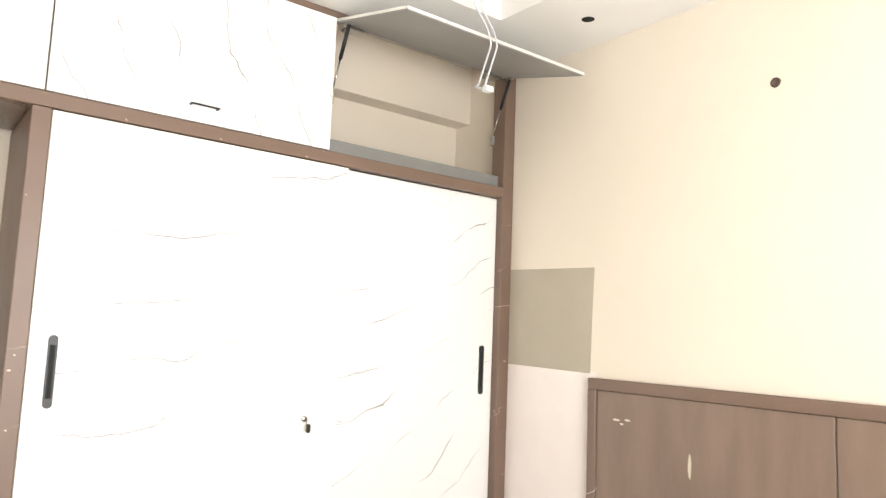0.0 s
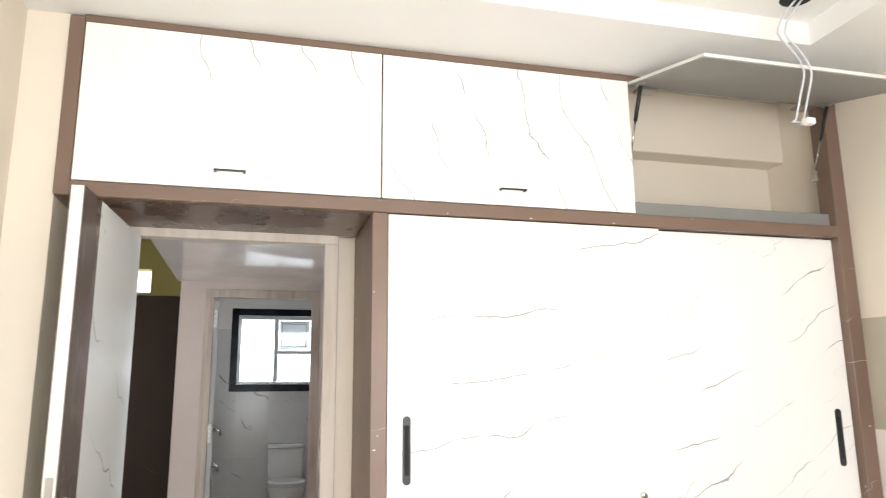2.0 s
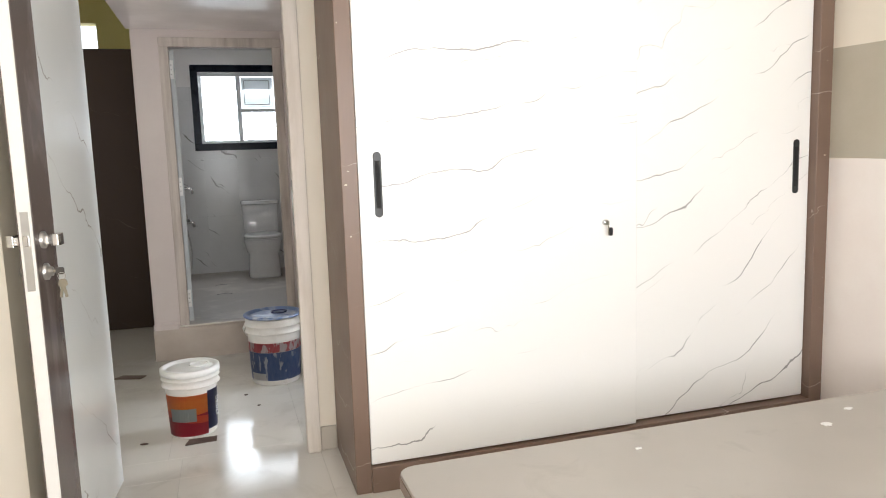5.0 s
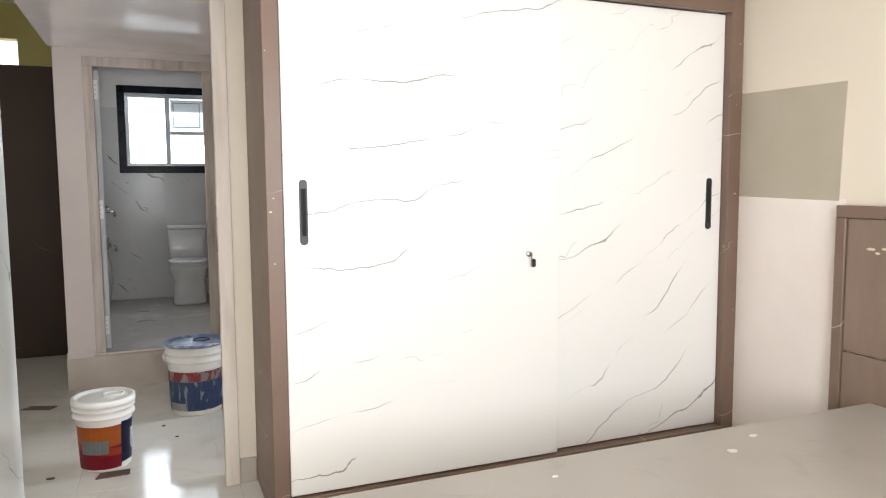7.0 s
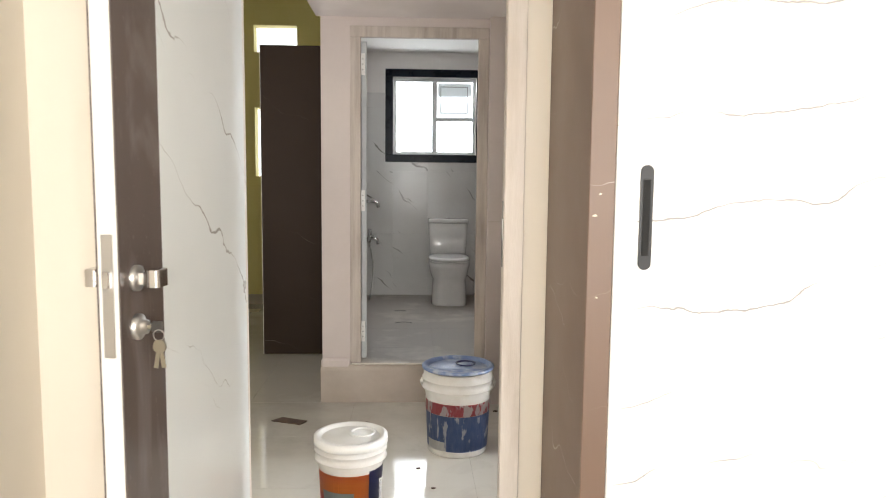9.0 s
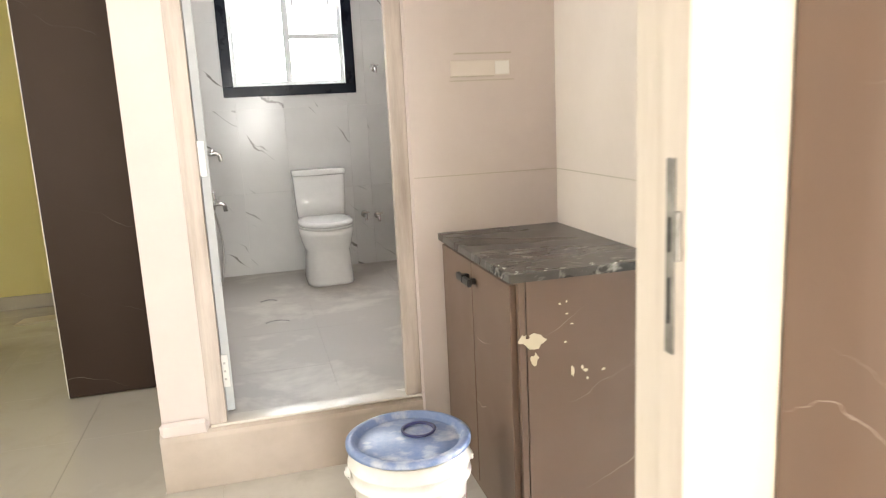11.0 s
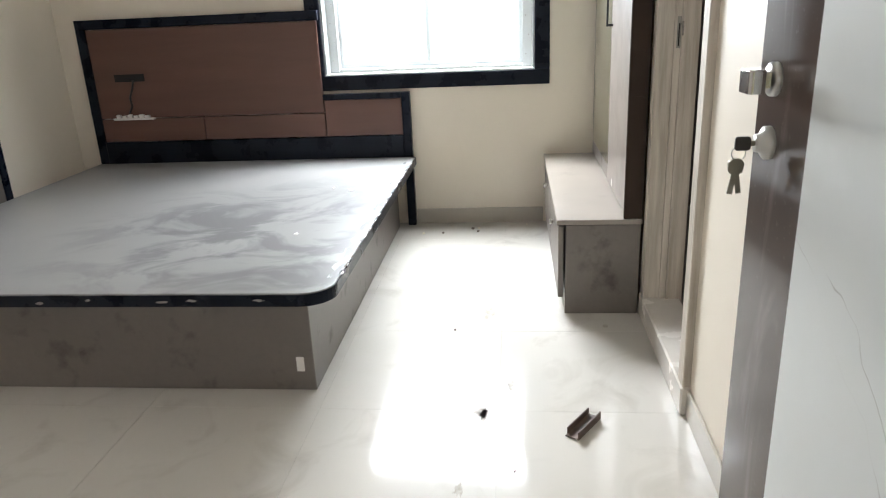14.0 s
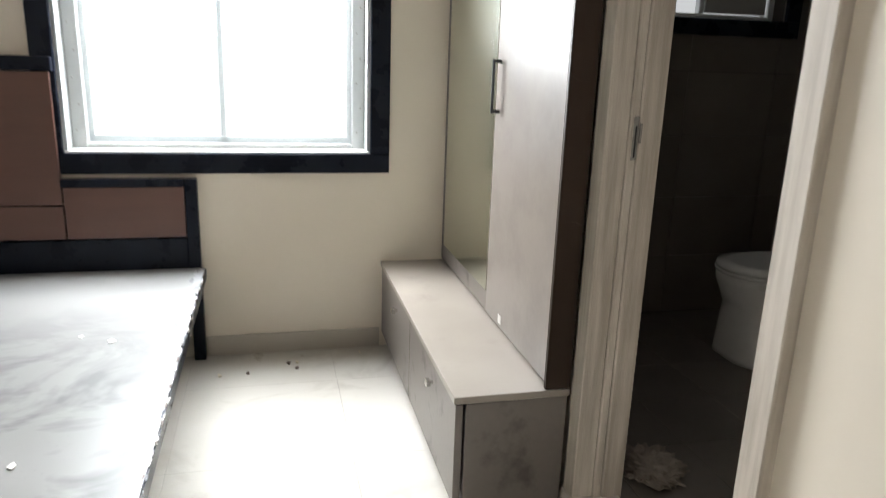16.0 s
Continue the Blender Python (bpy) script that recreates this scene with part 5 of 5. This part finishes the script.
# ---- bedroom B: bench and cabinet ----
bench = thing("storage_bench", at(3.75, 0.80), "low grey-brown storage bench with two drawers", "bench")
part("carcass", boxes((3.075, 4.425, 0.645, 0.945, 0.0, 0.392), bev=0.002), BED_SIDE, bench)
part("top_board", boxes((3.068, 4.427, 0.64, 0.982, 0.394, 0.415), bev=0.002), BENCH_TOP, bench)
for x0, x1, kx in ((3.075, 3.745, 3.36), (3.75, 4.425, 4.02)):
    d = part("drawer", boxes((x0, x1, 0.953, 0.975, 0.075, 0.388), bev=0.002), BED_SIDE, bench)
    bm = boxes((kx - 0.014, kx + 0.014, 0.985, 1.0, 0.315, 0.335), (kx - 0.006, kx + 0.006, 0.973, 0.988, 0.32, 0.33), bev=0.002)
    part("knob", bm, CHROME, d, "square chrome knob")
cab = thing("tall_cabinet", at(3.75, 0.66, 0.415), "shallow tall cabinet with a glossy door and mirror", "cabinet")
part("carcass", boxes((3.09, 4.425, 0.645, 0.685, 0.416, 2.35), bev=0.002), DARK, cab)
part("side_panel", boxes((3.072, 3.089, 0.64, 0.715, 0.416, 2.35), bev=0.002), DARK, cab)
d = part("door", boxes((3.093, 3.70, 0.687, 0.706, 0.425, 2.34), bev=0.002), CAB, cab, "glossy taupe laminate door")
bm = boxes((3.656, 3.667, 0.728, 0.736, 1.14, 1.315), (3.657, 3.666, 0.705, 0.73, 1.141, 1.152), (3.657, 3.666, 0.705, 0.73, 1.303, 1.314), bev=0.002)
part("handle", bm, BLACK_METAL, d, "slim black pull handle")
mr = part("mirror_door", boxes((3.704, 4.42, 0.687, 0.702, 0.425, 2.34), bev=0.002), BED_SIDE, cab)
part("mirror", boxes((3.71, 4.37, 0.7022, 0.7055, 0.50, 2.30)), mirror_mat, mr, "mirror still under greenish film")
part("sticker", boxes((3.52, 3.55, 0.7062, 0.7072, 0.44, 0.47)), PLASTIC_W, d, "tiny white sticker")

# ---- bedroom B: floor clutter ----
sc = thing("metal_channel", at(2.21, 0.945, 0, -33), "short rusty brown channel offcut on the floor", "scrap")
bm = boxes((-0.075, 0.075, -0.022, 0.022, 0.002, 0.006), (-0.075, 0.07, -0.024, -0.020, 0.002, 0.03), (-0.06, 0.075, 0.020, 0.024, 0.002, 0.026), bev=0.0008)
part("channel", bm, SCRAP, sc, local=True)
rnd = random.Random(11)
for k in range(9):
    x, y = ((rnd.uniform(4.2, 4.41), rnd.uniform(1.02, 1.7)) if k < 6 else (rnd.uniform(1.6, 3.6), rnd.uniform(1.0, 1.65)))
    r = rnd.uniform(0.003, 0.008)
    tagged(solid("floor_debris", prism(blob((x, y, r * 1.8, r), seed=k + 90, rough=0.5), 0.0006, 0.004 + r * 0.3), (SCRAP, CHIP)[k % 2]), "crumb of building debris on the floor", "debris", "debris bits")
for k in range(6):
    x, y = rnd.uniform(-1.3, 0.0), rnd.uniform(0.75, 2.2)
    r = rnd.uniform(0.003, 0.009)
    tagged(solid("floor_debris", prism(blob((x, y, r * 1.8, r), seed=k + 120, rough=0.5), 0.0006, 0.004 + r * 0.3), SCRAP), "crumb of building debris in the lobby", "debris", "debris bits")


for k, (x, y) in enumerate(((2.44, 1.17), (2.27, 1.26), (3.08, 1.26), (2.95, 0.79), (4.39, 1.53), (4.37, 1.34), (1.89, 1.31), (1.79, 1.21), (2.47, 1.17), (2.29, 1.26))):
    r = 0.006 + 0.005 * ((k * 7) % 5)
    tagged(solid("dirt_smear", prism(blob((x, y, r * 1.9, r), seed=k + 700, rough=0.6, n=18), 0.0003, 0.0009), SMEAR), "small dried mud smear on the polished tiles", "dirt", "debris bits")


def crumpled(name, m, r, label):
    bm = bmesh.new()
    bmesh.ops.create_icosphere(bm, subdivisions=5, radius=1)
    for v in bm.verts:
        n = noise.fractal(v.co * 2.6, 0.7, 2.0, 5)
        k = 1 + 0.42 * n + 0.3 * abs(math.sin(6 * v.co.x + 5 * v.co.y + 4 * n))
        v.co = Vector((v.co.x * r * k, v.co.y * r * 0.85 * k, max(0.0, (v.co.z * 0.35 + 0.22) * r * k)))
    for f in bm.faces:
        f.smooth = True
    return tagged(solid(name, bm, CLOTH, m), label, "cloth")


crumpled("floor_cloth", at(3.10, 0.33, 0.09), 0.085, "crumpled grey floor cloth by the bathroom door")

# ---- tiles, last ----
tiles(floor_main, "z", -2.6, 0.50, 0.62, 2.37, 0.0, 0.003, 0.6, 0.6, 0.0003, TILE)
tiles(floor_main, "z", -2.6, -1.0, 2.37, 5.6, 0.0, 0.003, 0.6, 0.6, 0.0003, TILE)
tiles(floor_main, "z", 0.50, 4.44, 0.61, 3.85, 0.0, 0.003, 0.6, 0.6, 0.0003, TILE)
tiles(floor_main, "z", -1.34, 2.2, -3.8, 0.62, 0.0, 0.003, 0.6, 0.6, 0.0003, TILE)
tiles(floor_wc, "z", -0.93, 0.55, 2.452, 5.23, 0.16, 0.003, 0.6, 0.6, 0.0006, DUST_FLOOR)
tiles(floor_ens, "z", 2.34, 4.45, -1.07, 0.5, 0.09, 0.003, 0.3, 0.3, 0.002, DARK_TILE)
wc_back, wc_left = bpy.data.objects["wall_toilet_back"], bpy.data.objects["wall_toilet_left"]
for u0, u1, v0, v1 in ((-0.93, -0.665, 0.16, 2.1), (0.13, 0.55, 0.16, 2.1), (-0.665, 0.13, 0.16, 1.52)):
    tiles(wc_back, "y", u0, u1, v0, v1, 5.2295, -0.008, 0.6, 0.6, 0.0009, WALL_TILE, -0.93, 0.16)
tiles(wc_left, "x", 2.46, 5.22, 0.16, 2.1, -0.9295, 0.008, 0.6, 0.6, 0.0009, WALL_TILE)
for u0, u1, v0, v1 in ((-1.07, -0.94, 0.09, 2.4), (-0.325, 0.5, 0.09, 2.4), (-0.94, -0.325, 0.09, 1.53)):
    tiles(ens_far, "x", u0, u1, v0, v1, 4.4495, -0.008, 0.6, 0.3, 0.003, DARK_TILE, -1.07, 0.09)
